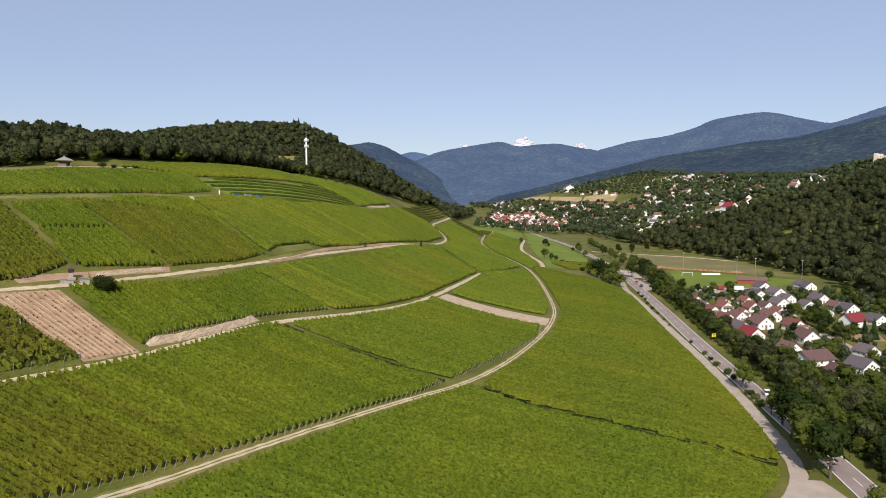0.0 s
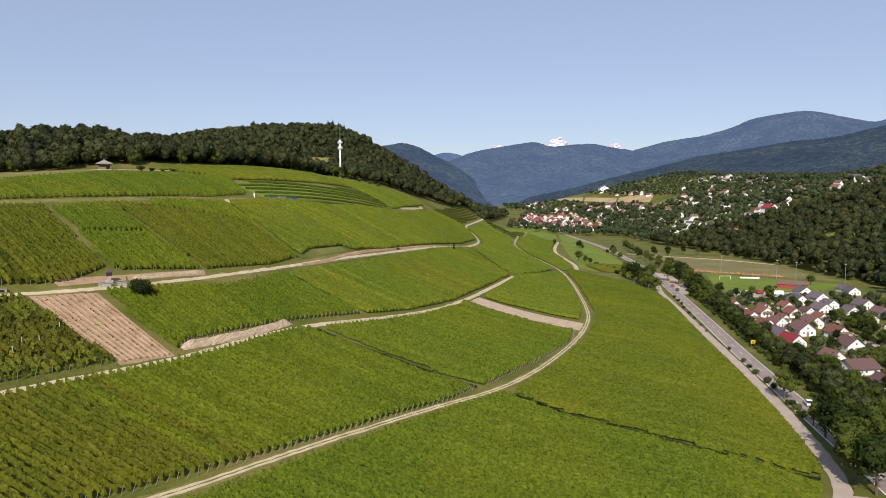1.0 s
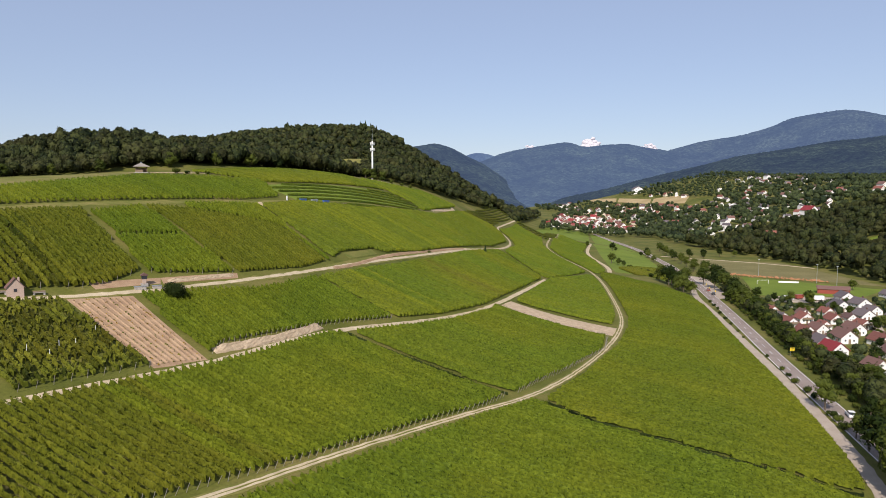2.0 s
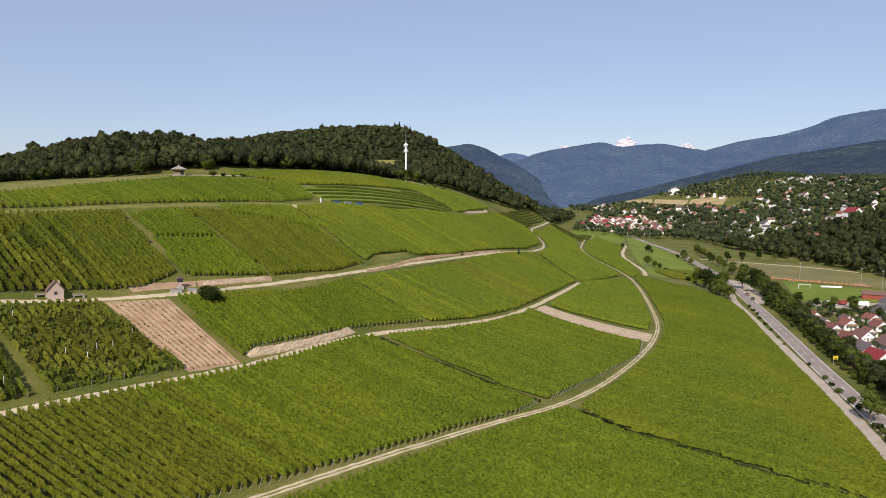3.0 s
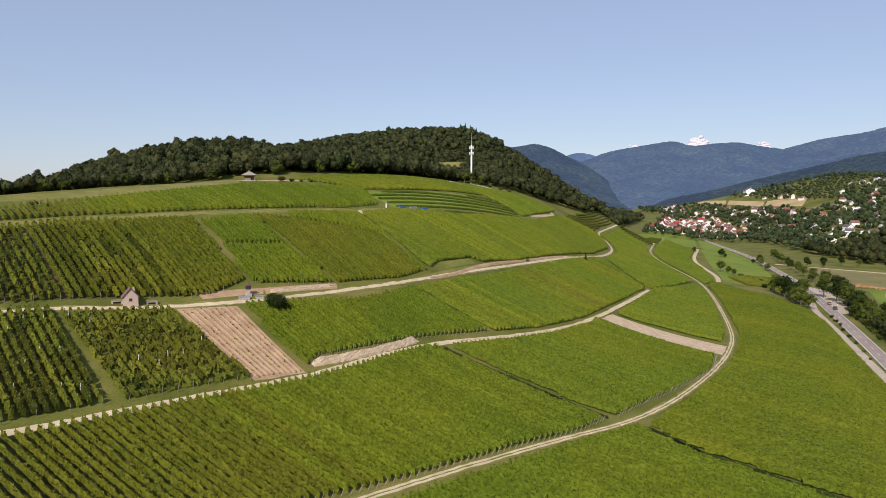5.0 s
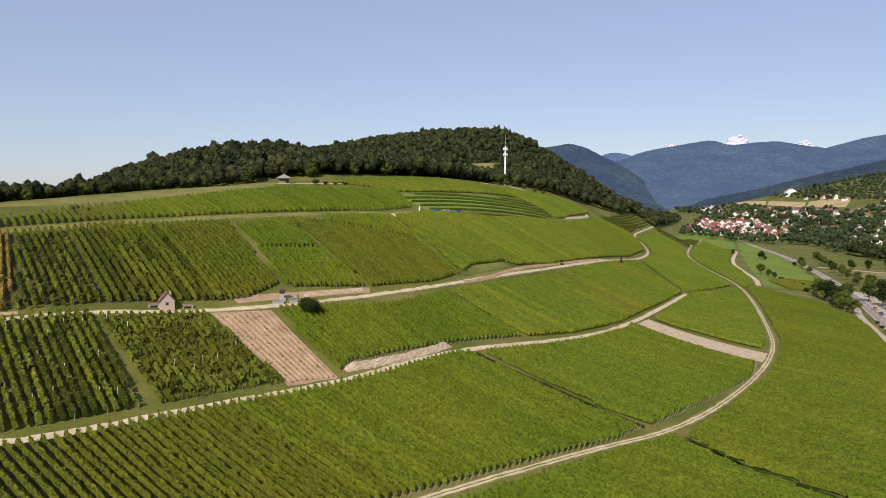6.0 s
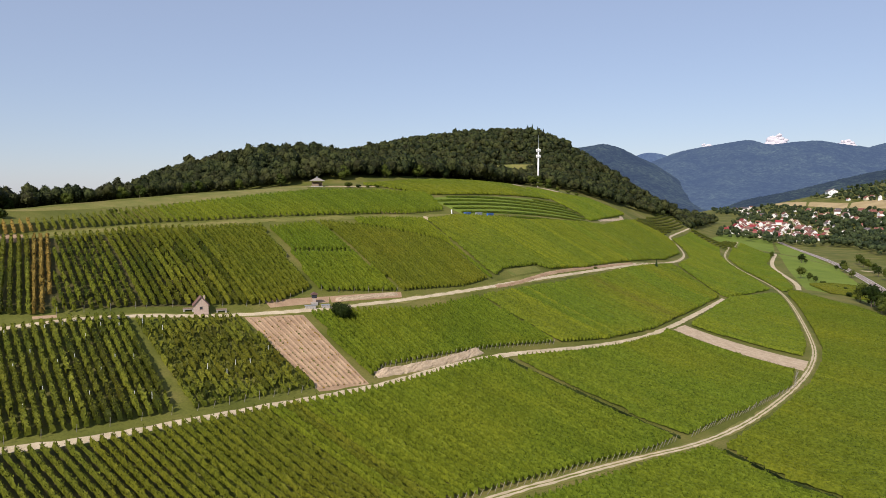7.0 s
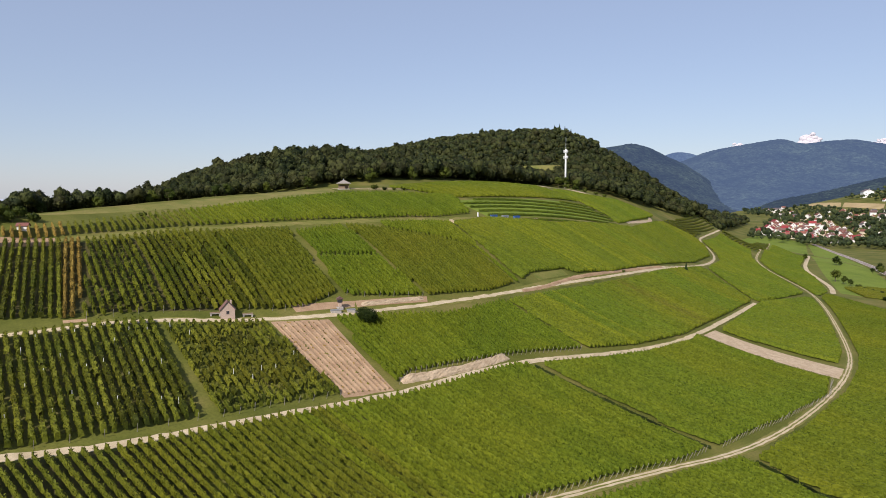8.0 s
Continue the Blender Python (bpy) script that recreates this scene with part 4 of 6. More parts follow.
def shrub(seed, high, wide, label, group="", mat=TREE, n=260, size=0.3):
    rng = np.random.default_rng(seed)
    ob = base("shrub", pose(0, 0, -50), label, "shrub", group)
    m = 5
    a, r = rng.uniform(0, 2 * np.pi, m), wide * rng.uniform(0.08, 0.26, m)
    c = np.stack([np.cos(a) * r, np.sin(a) * r, high * rng.uniform(0.35, 0.62, m)], -1)
    v, f, t = leaf_crown(rng, c, wide * rng.uniform(0.24, 0.33, m), n, size, min(1.0, high / wide * 1.1))
    bm = bmesh.new()
    for q in c:
        limb(bm, (0, 0, -0.2), q, 0.07, 0.03, 5)
    part("stems", bm_mesh("stems", bm, BARK), ob)
    part("leaves", np_mesh("leaves", v, [f, t], mat), ob)
    return ob


def put(proto, x, y, scale=1.0, turn=0.0, sink=0.0, tall=1.0):
    """A copy of a thing standing on the land."""
    ob = copy_thing(proto, pose(x, y, on(x, y) - sink, 0, 0, turn))
    ob.scale = (scale, scale, scale * tall)
    return ob


def discard(*protos):
    for p in protos:
        for o in (*p.children_recursive, p):
            bpy.data.objects.remove(o)


TREE_LABEL = "full green deciduous tree with a dense leafy crown"
trees = [broadleaf(30 + k, 10.0, w, TREE_LABEL, "trees along the road and gardens") for k, w in enumerate((7.5, 8.5, 6.5, 9.0, 7.0))]
firs = [spruce(50 + k, 12.0, w, "dark green pointed conifer among the gardens", "garden conifers") for k, w in enumerate((4.2, 5.0))]
ESTATE_PLAN = (  # kind of house, place, turn, size
    ("red", 126, 349, 8, 0.75), ("grey", 125, 334, 8, 0.6), ("red", 120, 313, 8, 0.95), ("red", 131, 325, 8, 0.95), ("red", 119, 294, 8, 0.9), ("brown", 127, 301, 8, 0.85), ("red", 143, 324, 8, 0.9), ("grey", 117, 274, 8, 0.9), ("brown", 116, 280, 8, 0.85), ("bright", 114, 258, 8, 1), ("brown", 129, 283, 8, 1.05), ("brown", 140, 299, 8, 1), ("red", 133, 310, 8, 0.75), ("grey", 161, 359, 8, 1.05), ("grey", 179, 393, 8, 1), ("grey", 176, 370, 8, 1), ("grey", 161, 335, 8, 0.95), ("red", 140, 278, 8, 0.95), ("brown", 133, 255, 8, 1), ("grey", 207, 397, 8, 0.9), ("grey", 209, 409, 8, 0.8), ("grey", 187, 348, 8, 0.95), ("grey", 170, 311, 8, 0.75), ("brown", 184, 328, 8, 0.85), ("brown", 118, 237, 8, 0.85), ("brown", 116, 203, 8, 0.9), ("grey", 142, 233, 8, 0.8), ("grey", 180, 290, 8, 0.9), ("grey", 185, 319, 8, 0.9), ("bright", 168, 286, 104, 1), ("brown", 119, 223, 104, 1.21), ("red", 150, 313, 8, 0.8), ("brown", 137, 341, 8, 0.75), ("red", 149, 345, 8, 0.8), ("grey", 172, 331, 8, 0.8), ("grey", 172, 350, 8, 0.85), ("brown", 153, 331, 8, 0.7), ("grey", 128, 212, 20, 0.9),
)


def off_houses(x, y):
    """True where a garden tree stands clear of the estate's houses and their sunny fronts."""
    return all(math.hypot(x - a, y - b) > 6.5 and not (abs(x - a) < 5 and -15 < y - b < 0) for _, a, b, _, _ in ESTATE_PLAN)


bushes = [shrub(60 + k, 2.6, 3.6, "low rounded green bush", "bushes by road and fields") for k in range(3)]
rng = np.random.default_rng(21)
# roadside trees between the cycle path and the road
for x, y, h in ((74, 131, 12), (73, 137, 10), (75.6, 142, 10.5), (77.2, 148, 11), (78.6, 155, 10.5), (79.8, 162, 9), (80.8, 170, 6.5), (83.4, 192, 8.5), (71, 112, 7)):
    put(trees[rng.integers(5)], x, y, h / 10, rng.uniform(0, 360))
for x, y, w in ((81.6, 177, .9), (82.4, 183, .8), (82.8, 187, .8), (84.8, 203, .8), (85.6, 209, .9), (86.6, 219, .8), (87.6, 227, .6), (88.4, 235, .65), (90.4, 254, .5), (93, 287, .45), (95, 300, .5), (97, 315, .6), (99, 330, .6), (101, 345, .6), (103, 357, .65), (104.5, 368, .65), (106, 380, .7)):
    put(bushes[rng.integers(3)], x, y, w, rng.uniform(0, 360))
# the thick belt beyond the road
road_x = lambda y: float(np.interp(y, [q[1] for q in ROAD], [q[0] for q in ROAD]))
for y in np.arange(70, 415, 4.6):
    for d in (10.0, 16.0, 22.5, 29.0):
        if 395 < y and d < 12:
            continue
        if (d > 20 and 190 < y < 236) or (d > 20 and 235 < y and rng.random() < 0.8):
            continue
        if y > 300 and d > 16 and rng.random() < 0.6:
            continue
        tx, ty = road_x(y) + d + rng.normal(0, 1.2), y + rng.normal(0, 1.4)
        if d > 12 and not off_houses(tx, ty):
            continue
        put(trees[rng.integers(5)], tx, ty, rng.uniform(0.6, 1.0) * (0.8 if d < 12 or y > 225 else 1), rng.uniform(0, 360), 0.8)
for y in np.arange(92, 186, 5.2):
    put(trees[rng.integers(5)], road_x(y) + 7.4 + rng.normal(0, 0.5), y, rng.uniform(0.5, 0.75), rng.uniform(0, 360), 0.9)
for y in np.arange(75, 410, 6.0):
    put(bushes[rng.integers(3)], road_x(y) + 7.2 + rng.normal(0, 0.5), y, rng.uniform(0.6, 1.0), rng.uniform(0, 360))
for x, y, h in ((95, 451, 12), (98, 440, 13), (100, 428, 12), (101, 416, 11), (102, 404, 9), (122, 453, 12), (124, 436, 12), (126, 420, 13), (125, 405, 12), (123, 392, 11), (121, 378, 11), (119, 362, 10), (117, 345, 10)):
    put(trees[rng.integers(5)], x, y, h / 10, rng.uniform(0, 360), 0.3)
# trees farther along the road and round the meadows
for x, y, h in ((99, 424, 9), (103, 432, 11), (107, 440, 10), (101, 446, 9), (111, 452, 12), (97, 414, 6.5), (104, 460, 8), (113, 468, 9), (116, 480, 8), (137, 505, 10), (141, 520, 10), (136, 530, 9), (140, 545, 9.5), (139, 565, 9), (141, 590, 10), (142, 615, 9), (145, 640, 9),
                (146, 665, 10), (148, 690, 9), (150, 715, 10), (130, 430, 9), (133, 446, 10), (136, 462, 11), (138, 478, 11), (140, 492, 10), (127, 415, 9), (124, 640, 8), (121, 600, 7), (82, 566, 9), (85, 552, 6), (87, 540, 5), (80, 719, 7), (102, 700, 9), (104, 694, 5), (121, 655, 5), (128, 668, 8),
                (160, 640, 9), (176, 655, 8), (192, 662, 9), (205, 660, 7), (172, 640, 7), (153, 372, 8), (146, 380, 7), (157, 384, 7), (203, 436, 7), (186, 300, 7), (160, 300, 8), (152, 306, 7)):
    put(trees[rng.integers(5)], x, y, h / 10, rng.uniform(0, 360), 0.3)
for x, y in ((92, 520), (95, 512), (98, 505), (102, 498), (90, 530), (94, 470), (97, 466), (100, 456)):
    put(bushes[rng.integers(3)], x, y, rng.uniform(0.8, 1.3), rng.uniform(0, 360))
# garden trees between the houses
for x, y in ((114, 235), (112, 224), (122, 238), (128, 228), (121, 208), (132, 216), (118, 199), (126, 204), (140, 236), (145, 250), (150, 262), (157, 288), (146, 276), (142, 258), (150, 232), (152, 222), (135, 205), (128, 192), (122, 184), (140, 196), (150, 205), (168, 300), (172, 312), (186, 328), (190, 348), (206, 350), (210, 365), (196, 312), (176, 268), (186, 262), (168, 258), (160, 240), (206, 330), (218, 372), (118, 322), (128, 330), (146, 336)):
    pr = firs[rng.integers(2)] if rng.random() < 0.18 else trees[rng.integers(5)]
    tx, ty = x + rng.normal(0, 1), y + rng.normal(0, 1)
    if off_houses(tx, ty):
        put(pr, tx, ty, rng.uniform(0.5, 0.85), rng.uniform(0, 360), 0.2)
for _ in range(330):
    tx, ty = rng.uniform(112, 205), rng.uniform(185, 360)
    if tx > road_x(ty) + 17 and tx < 120 + 0.52 * (ty - 180) and off_houses(tx, ty):
        pr = firs[rng.integers(2)] if rng.random() < 0.12 else trees[rng.integers(5)] if rng.random() < 0.4 else bushes[rng.integers(3)]
        put(pr, tx, ty, rng.uniform(0.4, 0.8) if pr not in bushes else rng.uniform(0.5, 1.0), rng.uniform(0, 360), 0.2)
# a clipped hedge through the gardens
HEDGE = ((154.3, 320.0), (153.3, 309.9), (152.0, 299.8), (150.9, 290.6), (150.6, 283.3), (150.9, 277.4), (151.1, 271.5), (151.3, 266.1), (151.5, 260.8), (151.3, 255.0), (151.0, 249.2))
for (ax, ay), (bx, by) in zip(HEDGE, HEDGE[1:]):
    for q in (0.0, 0.33, 0.67):
        put(bushes[rng.integers(3)], ax + (bx - ax) * q, ay + (by - ay) * q, 0.55, rng.uniform(0, 360))
# a few singles on the vineyard hill
put(bushes[1], -183, 151, 1.5, 40)
for x, y, w in ((-186, 146.5, 1.6), (-187.5, 150.5, 1.7), (-185.5, 154.5, 1.5), (-189, 143, 1.6), (-184, 143, 1.3)):
    put(bushes[0], x, y, w, x * 31 % 360)
put(bushes[2], -181, 156, 1.2, 80)
cyp = spruce(70, 5.0, 1.7, "narrow dark cypress beside the hillside track")
put(cyp, -11.3, 365, 1.0, 20)
egg = shrub(71, 3.9, 5.2, "dense dark egg-shaped bush beside the hillside track", "", TREE, 3600, 0.13)
put(egg, -78.2, 160.8, 1.3, 130)
for x, y, w in ((-136, 284, 1.1), (-133, 287, 0.7), (-130, 290, 0.6), (-127, 293, 0.6), (-167.4, 183.3, 0.75), (-165, 186, 0.5), (-92, 520, 1.5), (-86, 526, 1.4), (-80, 530, 1.2), (-74, 531, 1.3), (-98, 512, 1.6), (-13, 352, 0.5), (-16, 343, 0.5), (-33, 300, 0.5)):
    put(bushes[rng.integers(3)], x, y, w, rng.uniform(0, 360))
for x, y, h in ((-100, 522, 9), (-104, 515, 8), (-94, 532, 8)):
    put(trees[rng.integers(5)], x, y, h / 10, rng.uniform(0, 360))
for x, y, h in ((-231, 1142, 17), (-240, 1146, 15), (-222, 1140, 14), (-212, 1138, 13)):
    put(firs[rng.integers(2)], x, y, h / 12, rng.uniform(0, 360), -8)
# lighter trees standing out along the edge of the hilltop wood
for y, d, h in ((128, 2, 4.5), (146, 1, 4.5), (168, 2, 5.5), (186, 1, 5), (207, 2, 6), (214, 1, 6.5), (236, 1, 6), (243, 2, 7), (262, 1, 6.5), (286, 2, 8), (318, 1, 9), (346, 2, 9), (372, 1, 10), (398, 2, 9)):
    put(trees[rng.integers(5)], float(edge(y)) - d - 1.5, y, h / 10, rng.uniform(0, 360), h * 0.2)
discard(*trees, *firs, *bushes, cyp, egg)


# ---------------------------------------------------------------- houses
def pane_window(parent, m, w=1.1, h=1.2, far=False):
    """A framed window set proud of the wall by a hand's width; m: middle of the sill line, facing -y."""
    if far:
        part("window", box("window", GLASS, -w / 2, -0.04, 0, w / 2, 0.1, h), parent, "", m)
        return
    bm = bmesh.new()
    for x0, z0, x1, z1 in ((-w / 2, 0, -w / 2 + 0.1, h), (w / 2 - 0.1, 0, w / 2, h), (-w / 2, 0, w / 2, 0.1), (-w / 2, h - 0.1, w / 2, h)):
        add_box(bm, x0, -0.06, z0, x1, 0.1, z1)
    fr = part("window", bm_mesh("window", bm, WHITE), parent, "", m)
    part("pane", box("pane", GLASS, -w / 2 + 0.1, -0.02, 0.1, w / 2 - 0.1, 0.1, h - 0.1), fr, "dark glass pane")


def house(w, d, eave, rise, wall_mat, roof_mat, label, group, far=False, chimney=True, balcony=False, dormer=False):
    """A gabled house, its gable front facing -y: walls, a roof with thickness and overhang, windows, door, chimney."""
    ob = base("house", pose(0, 0, -80), label, "house", group)
    x, y = w / 2, d / 2
    v = [(-x, -y, -1.5), (x, -y, -1.5), (x, y, -1.5), (-x, y, -1.5), (-x, -y, eave), (x, -y, eave), (x, y, eave), (-x, y, eave), (0, -y, eave + rise), (0, y, eave + rise)]
    f = [(0, 1, 5, 8, 4), (2, 3, 7, 9, 6), (1, 2, 6, 5), (3, 0, 4, 7), (3, 2, 1, 0), (4, 8, 9, 7), (8, 5, 6, 9)]
    me = bpy.data.meshes.new("wall")
    me.from_pydata(v, [], f)
    me.materials.append(wall_mat)
    part("wall", me, ob)
    o, th = 0.55, 0.22
    k = rise / x
    bm = bmesh.new()
    for sx in (-1, 1):
        prof = [(0, eave + rise + 0.06), (sx * (x + o), eave - k * o + 0.06), (sx * (x + o), eave - k * o + 0.06 + th), (0, eave + rise + 0.06 + th)]
        a = [bm.verts.new((px, -y - o, pz)) for px, pz in prof]
        b = [bm.verts.new((px, y + o, pz)) for px, pz in prof]
        bm.faces.new(a if sx < 0 else a[::-1])
        bm.faces.new(b[::-1] if sx < 0 else b)
        for i in range(4):
            j = (i + 1) % 4
            bm.faces.new((a[i], b[i], b[j], a[j]) if sx < 0 else (a[j], b[j], b[i], a[i]))
    roof = part("roof", bm_mesh("roof", bm, roof_mat), ob)
    if chimney:
        part("chimney", box("chimney", STONE if far else BROWN, x * 0.35, -0.4, eave + rise * 0.55, x * 0.35 + 0.7, 0.3, eave + rise + 0.9, 0.04), roof)
    if dormer:
        part("dormer", box("dormer", wall_mat, -x * 0.75, -1.0, eave + 0.3, -x * 0.2, 1.0, eave + rise * 0.72), roof)
    for zz in ([1.0] if eave < 3.4 else [0.9, 3.5]):
        for q in ([-w / 4, w / 4] if w > 4.5 else [0]):
            pane_window(ob, pose(q, -y, zz), 0.9, 1.0, far)
        if not far:
            for q in np.arange(-y + 1.8, y - 1.0, 3.0):
                pane_window(ob, pose(-x, q, zz, 0, 0, -90), 0.9, 1.0, far)
                pane_window(ob, pose(x, q, zz, 0, 0, 90), 0.9, 1.0, far)
    if rise > 1.8:
        pane_window(ob, pose(0, -y, eave + 0.25), 0.85, 0.9, far)
    if not far:
        part("door", box("door", WOOD, -0.5, -y - 0.06, 0, 0.5, -y + 0.1, 2.05), ob, "brown wooden house door")
    if balcony:
        b = part("balcony", box("balcony", WOOD, -w * 0.38, -y - 1.2, eave - 0.25, w * 0.38, -y, eave - 0.05), ob, "brown wooden balcony")
        part("railing", box("railing", WOOD, -w * 0.38, -y - 1.2, eave - 0.05, w * 0.38, -y - 1.12, eave + 0.85), b)
    return ob


ESTATE = "houses of the estate beside the road"
protos = {
    "red": house(7.2, 8.5, 2.7, 2.9, PLASTER, RED, "white gabled house with a red tiled roof", ESTATE, balcony=True),
    "bright": house(7.6, 9, 3.2, 3.0, PLASTER, BRIGHTRED, "white gabled house with a bright red roof", ESTATE),
    "brown": house(7.2, 9, 2.8, 2.9, PLASTER, BROWN, "white gabled house with a dark brown roof", ESTATE),
    "grey": house(8.4, 9, 2.8, 3.0, PLASTER, GREY, "white gabled house with a grey tiled roof", ESTATE),
}
for kind, x, y, turn, s in ESTATE_PLAN:
    ob = put(protos[kind], x, y, s * 0.86, turn + (x * 7 + y * 3) % 11 - 5)
    if kind == "bright" and turn > 100:
        ob["label"] = "wide white house with a long bright red roof"
    if s > 1.2:
        ob.scale.z *= 0.72
        ob["label"] = "large low house with a broad dark brown roof"
discard(*protos.values())

VILLAGE = "houses of the village in the valley"
far_protos = [
    house(9, 12, 4.5, 3.8, PLASTER, RED, "white village house with a red tiled roof", VILLAGE, True),
    house(8, 11, 4.2, 3.6, CREAM, RED, "cream village house with a red tiled roof", VILLAGE, True),
    house(10, 13, 5.0, 4.0, PLASTER, BRIGHTRED, "white village house with a bright red roof", VILLAGE, True),
    house(9, 12, 5.2, 3.6, PLASTER, BROWN, "white village house with a brown roof", VILLAGE, True),
    house(9, 12, 5.0, 3.2, PLASTER, GREY, "white village house with a grey roof", VILLAGE, True),
    house(11, 9, 6.0, 2.6, PLASTER, GREY, "tall white villa with a shallow grey roof", VILLAGE, True),
]
rng = np.random.default_rng(31)
HOMES = []


def in_field(x, y):
    """True on the grain fields behind the village and in the two clearings of the far slope, with a margin."""
    x, y = np.asarray(x, float), np.asarray(y, float)
    on_grain = (np.abs(x - np.interp(y, (1250, 1380, 1540, 1700), (320, 272, 232, 190))) < 34) & (y > 1190) & (y < 1720)
    return on_grain | (np.hypot((x - 314) / 1.2, y - 616) < 20) | (np.hypot((x - 335) / 1.2, y - 555) < 15)


for x0, x1, y0, y1, count, mix in ((55, 185, 1050, 1340, 105, (0, 1, 2, 3, 0, 1)), (150, 330, 1060, 1480, 55, (0, 3, 4, 1)), (240, 520, 840, 1340, 70, (3, 4, 5, 4, 0)), (420, 620, 1200, 1420, 24, (4, 5, 5)), (-10, 150, 1450, 2050, 26, (0, 3, 4, 5)), (230, 330, 820, 960, 12, (3, 0, 4))):
    tries = 0
    while count and tries < 4000:
        tries += 1
        x, y = rng.uniform(x0, x1), rng.uniform(y0, y1)
        if x < edge(y) + 25 or in_field(x, y) or any((x - a) ** 2 + (y - b) ** 2 < 15**2 for a, b in HOMES):
            continue
        HOMES.append((x, y))
        put(far_protos[mix[rng.integers(len(mix))]], x, y, rng.uniform(0.55, 0.86), rng.choice([15, 35, 100, -20]) + rng.normal(0, 10))
        count -= 1
for p, x, y, s, t, lab in ((2, 346, 851, 1.2, 20, "white hillside house with a steep orange-red roof"), (5, 281, 1580, 1.7, 10, "large white hotel building below the wooded mountain"), (0, 270, 751, 1.0, 80, "white farmhouse with a red roof among trees"), (5, 600, 1130, 1.0, 10, "small white house on the wooded slope"), (5, 470, 900, 1.0, 60, "white house half hidden by trees")):
    HOMES.append((x, y))
    put(far_protos[p], x, y, s, t)["label"] = lab
discard(*far_protos)


# ---------------------------------------------------------------- the ploughed field, banks and bare verges
field = base("ploughed_field", pose(0, 0, 0), "bare brown ploughed field with rows of small stubs", "field", kind="structure")
part("soil", patch("soil", [(-94.7, 145.2), (-85.7, 156.2), (-60.2, 139.2), (-67.3, 130)], SOIL, 0.05, 1.2), field)
rng = np.random.default_rng(51)
for k in range(9):
    u = (k + 0.5) / 9
    a = np.array((-94, 145)) * (1 - u) + np.array((-86, 155.5)) * u
    b = np.array((-67.5, 131)) * (1 - u) + np.array((-61, 139.5)) * u
    part("furrow", ribbon("furrow", [a + (b - a) * 0.02, (a + b) / 2, b - (b - a) * 0.02], 0.75, SOIL, 0.05, 1.0, 5, 0.06, 0, 0.16), field)
    n = 55
    t = rng.random(n)
    c = a + (b - a) * t[:, None] + rng.normal(0, 0.12, (n, 2))
    z = ground(c[:, 0], c[:, 1]) + 0.15
    e = rng.normal(0, 0.16, (n, 2))
    v = np.stack([np.c_[c - e, z], np.c_[c + e, z], np.c_[c + rng.normal(0, 0.06, (n, 2)), z + rng.uniform(0.12, 0.4, n)]], 1).reshape(-1, 3)
    tagged(part("stub_plants", np_mesh("stub_plants", v, [np.arange(3 * n).reshape(n, 3)], VINE_DEEP if k % 2 else VINE_DRY), field, "low green and withered stubs"), kind="stuff")


def bank(name, line, lean, high, mat, label, gap=0.8, rows=7):
    """A cut earth bank along a line: lumpy face leaning back by lean metres over its height."""
    p = dense(line, gap)
    d = np.gradient(p, axis=0)
    d /= np.hypot(*d.T)[:, None]
    n = np.stack([-d[:, 1], d[:, 0]], -1)
    rng = np.random.default_rng(len(p))
    s = np.linspace(0, 1, rows)
    taper = np.minimum(1, np.minimum(np.arange(len(p)), np.arange(len(p))[::-1]) / 3 + 0.15)
    off = s[None] * lean + rng.normal(0, 0.07, (len(p), rows))
    h = (s[None] ** 0.9 * high + rng.normal(0, 0.05, (len(p), rows))) * taper[:, None] * (1 + 0.05 * np.sin(np.arange(len(p)) * 0.5))[:, None]
    xy = p[:, None] + n[:, None] * off[..., None]
    z = ground(p[:, 0], p[:, 1])[:, None] + h
    z[:, 0] -= 0.3
    v = np.concatenate([xy, z[..., None]], -1)
    back = np.concatenate([xy[:, -1] + n * 1.6, (ground(*(xy[:, -1] + n * 1.6).T) - 0.1)[:, None]], -1)[:, None]
    v = np.concatenate([v, back], 1)
    i = np.arange(v.shape[0] * v.shape[1]).reshape(v.shape[:2])
    me = np_mesh(name, v.reshape(-1, 3), [np.stack([i[:-1, :-1], i[1:, :-1], i[1:, 1:], i[:-1, 1:]], -1).reshape(-1, 4)], mat)
    return tagged(part(name, me), label, "bank", kind="structure")


bank("earth_bank_lower", [(-60.5, 143), (-57, 149), (-53, 156), (-49, 165.5), (-45.5, 175)], 1.4, 1.7, LOESS, "freshly cut pale earth bank above the track")
bank("earth_bank_upper", [(-83.5, 168.5), (-79, 176), (-73, 187.5)], 0.9, 1.0, LOESS, "low pale earth bank above the hillside track")
bank("earth_bank_bend", [(-55, 222), (-50, 236), (-44.5, 262), (-38, 284), (-28, 318), (-20, 350)], 0.9, 0.75, SOIL, "bare brown bank cut above the hillside track")
tagged(part("bare_verge", patch("bare_verge", [(-93, 153.5), (-84.5, 167), (-86, 170), (-96, 155.5)], SOIL, 0.06)), "bare brown earth beside the hillside track", "verge", kind="structure")
tagged(part("pale_verge", patch("pale_verge", [(-84, 167.5), (-72.5, 186.5), (-74, 189.5), (-86, 170)], SOIL, 0.06)), "bare sandy earth beside the hillside track", "verge", kind="structure")
tagged(part("bare_rise", patch("bare_rise", [(-56, 221), (-46, 258), (-47.4, 259.6), (-58, 223)], DRYGRASS, 0.06)), "bare earth verge below the steep vines", "verge", kind="structure")
tagged(part("gravel_bend", patch("gravel_bend", [(-30, 320), (-8, 400), (-2, 402), (-20, 318)], GRAVEL, 0.05)), "pale gravel widening of the hillside track", "verge", kind="structure")
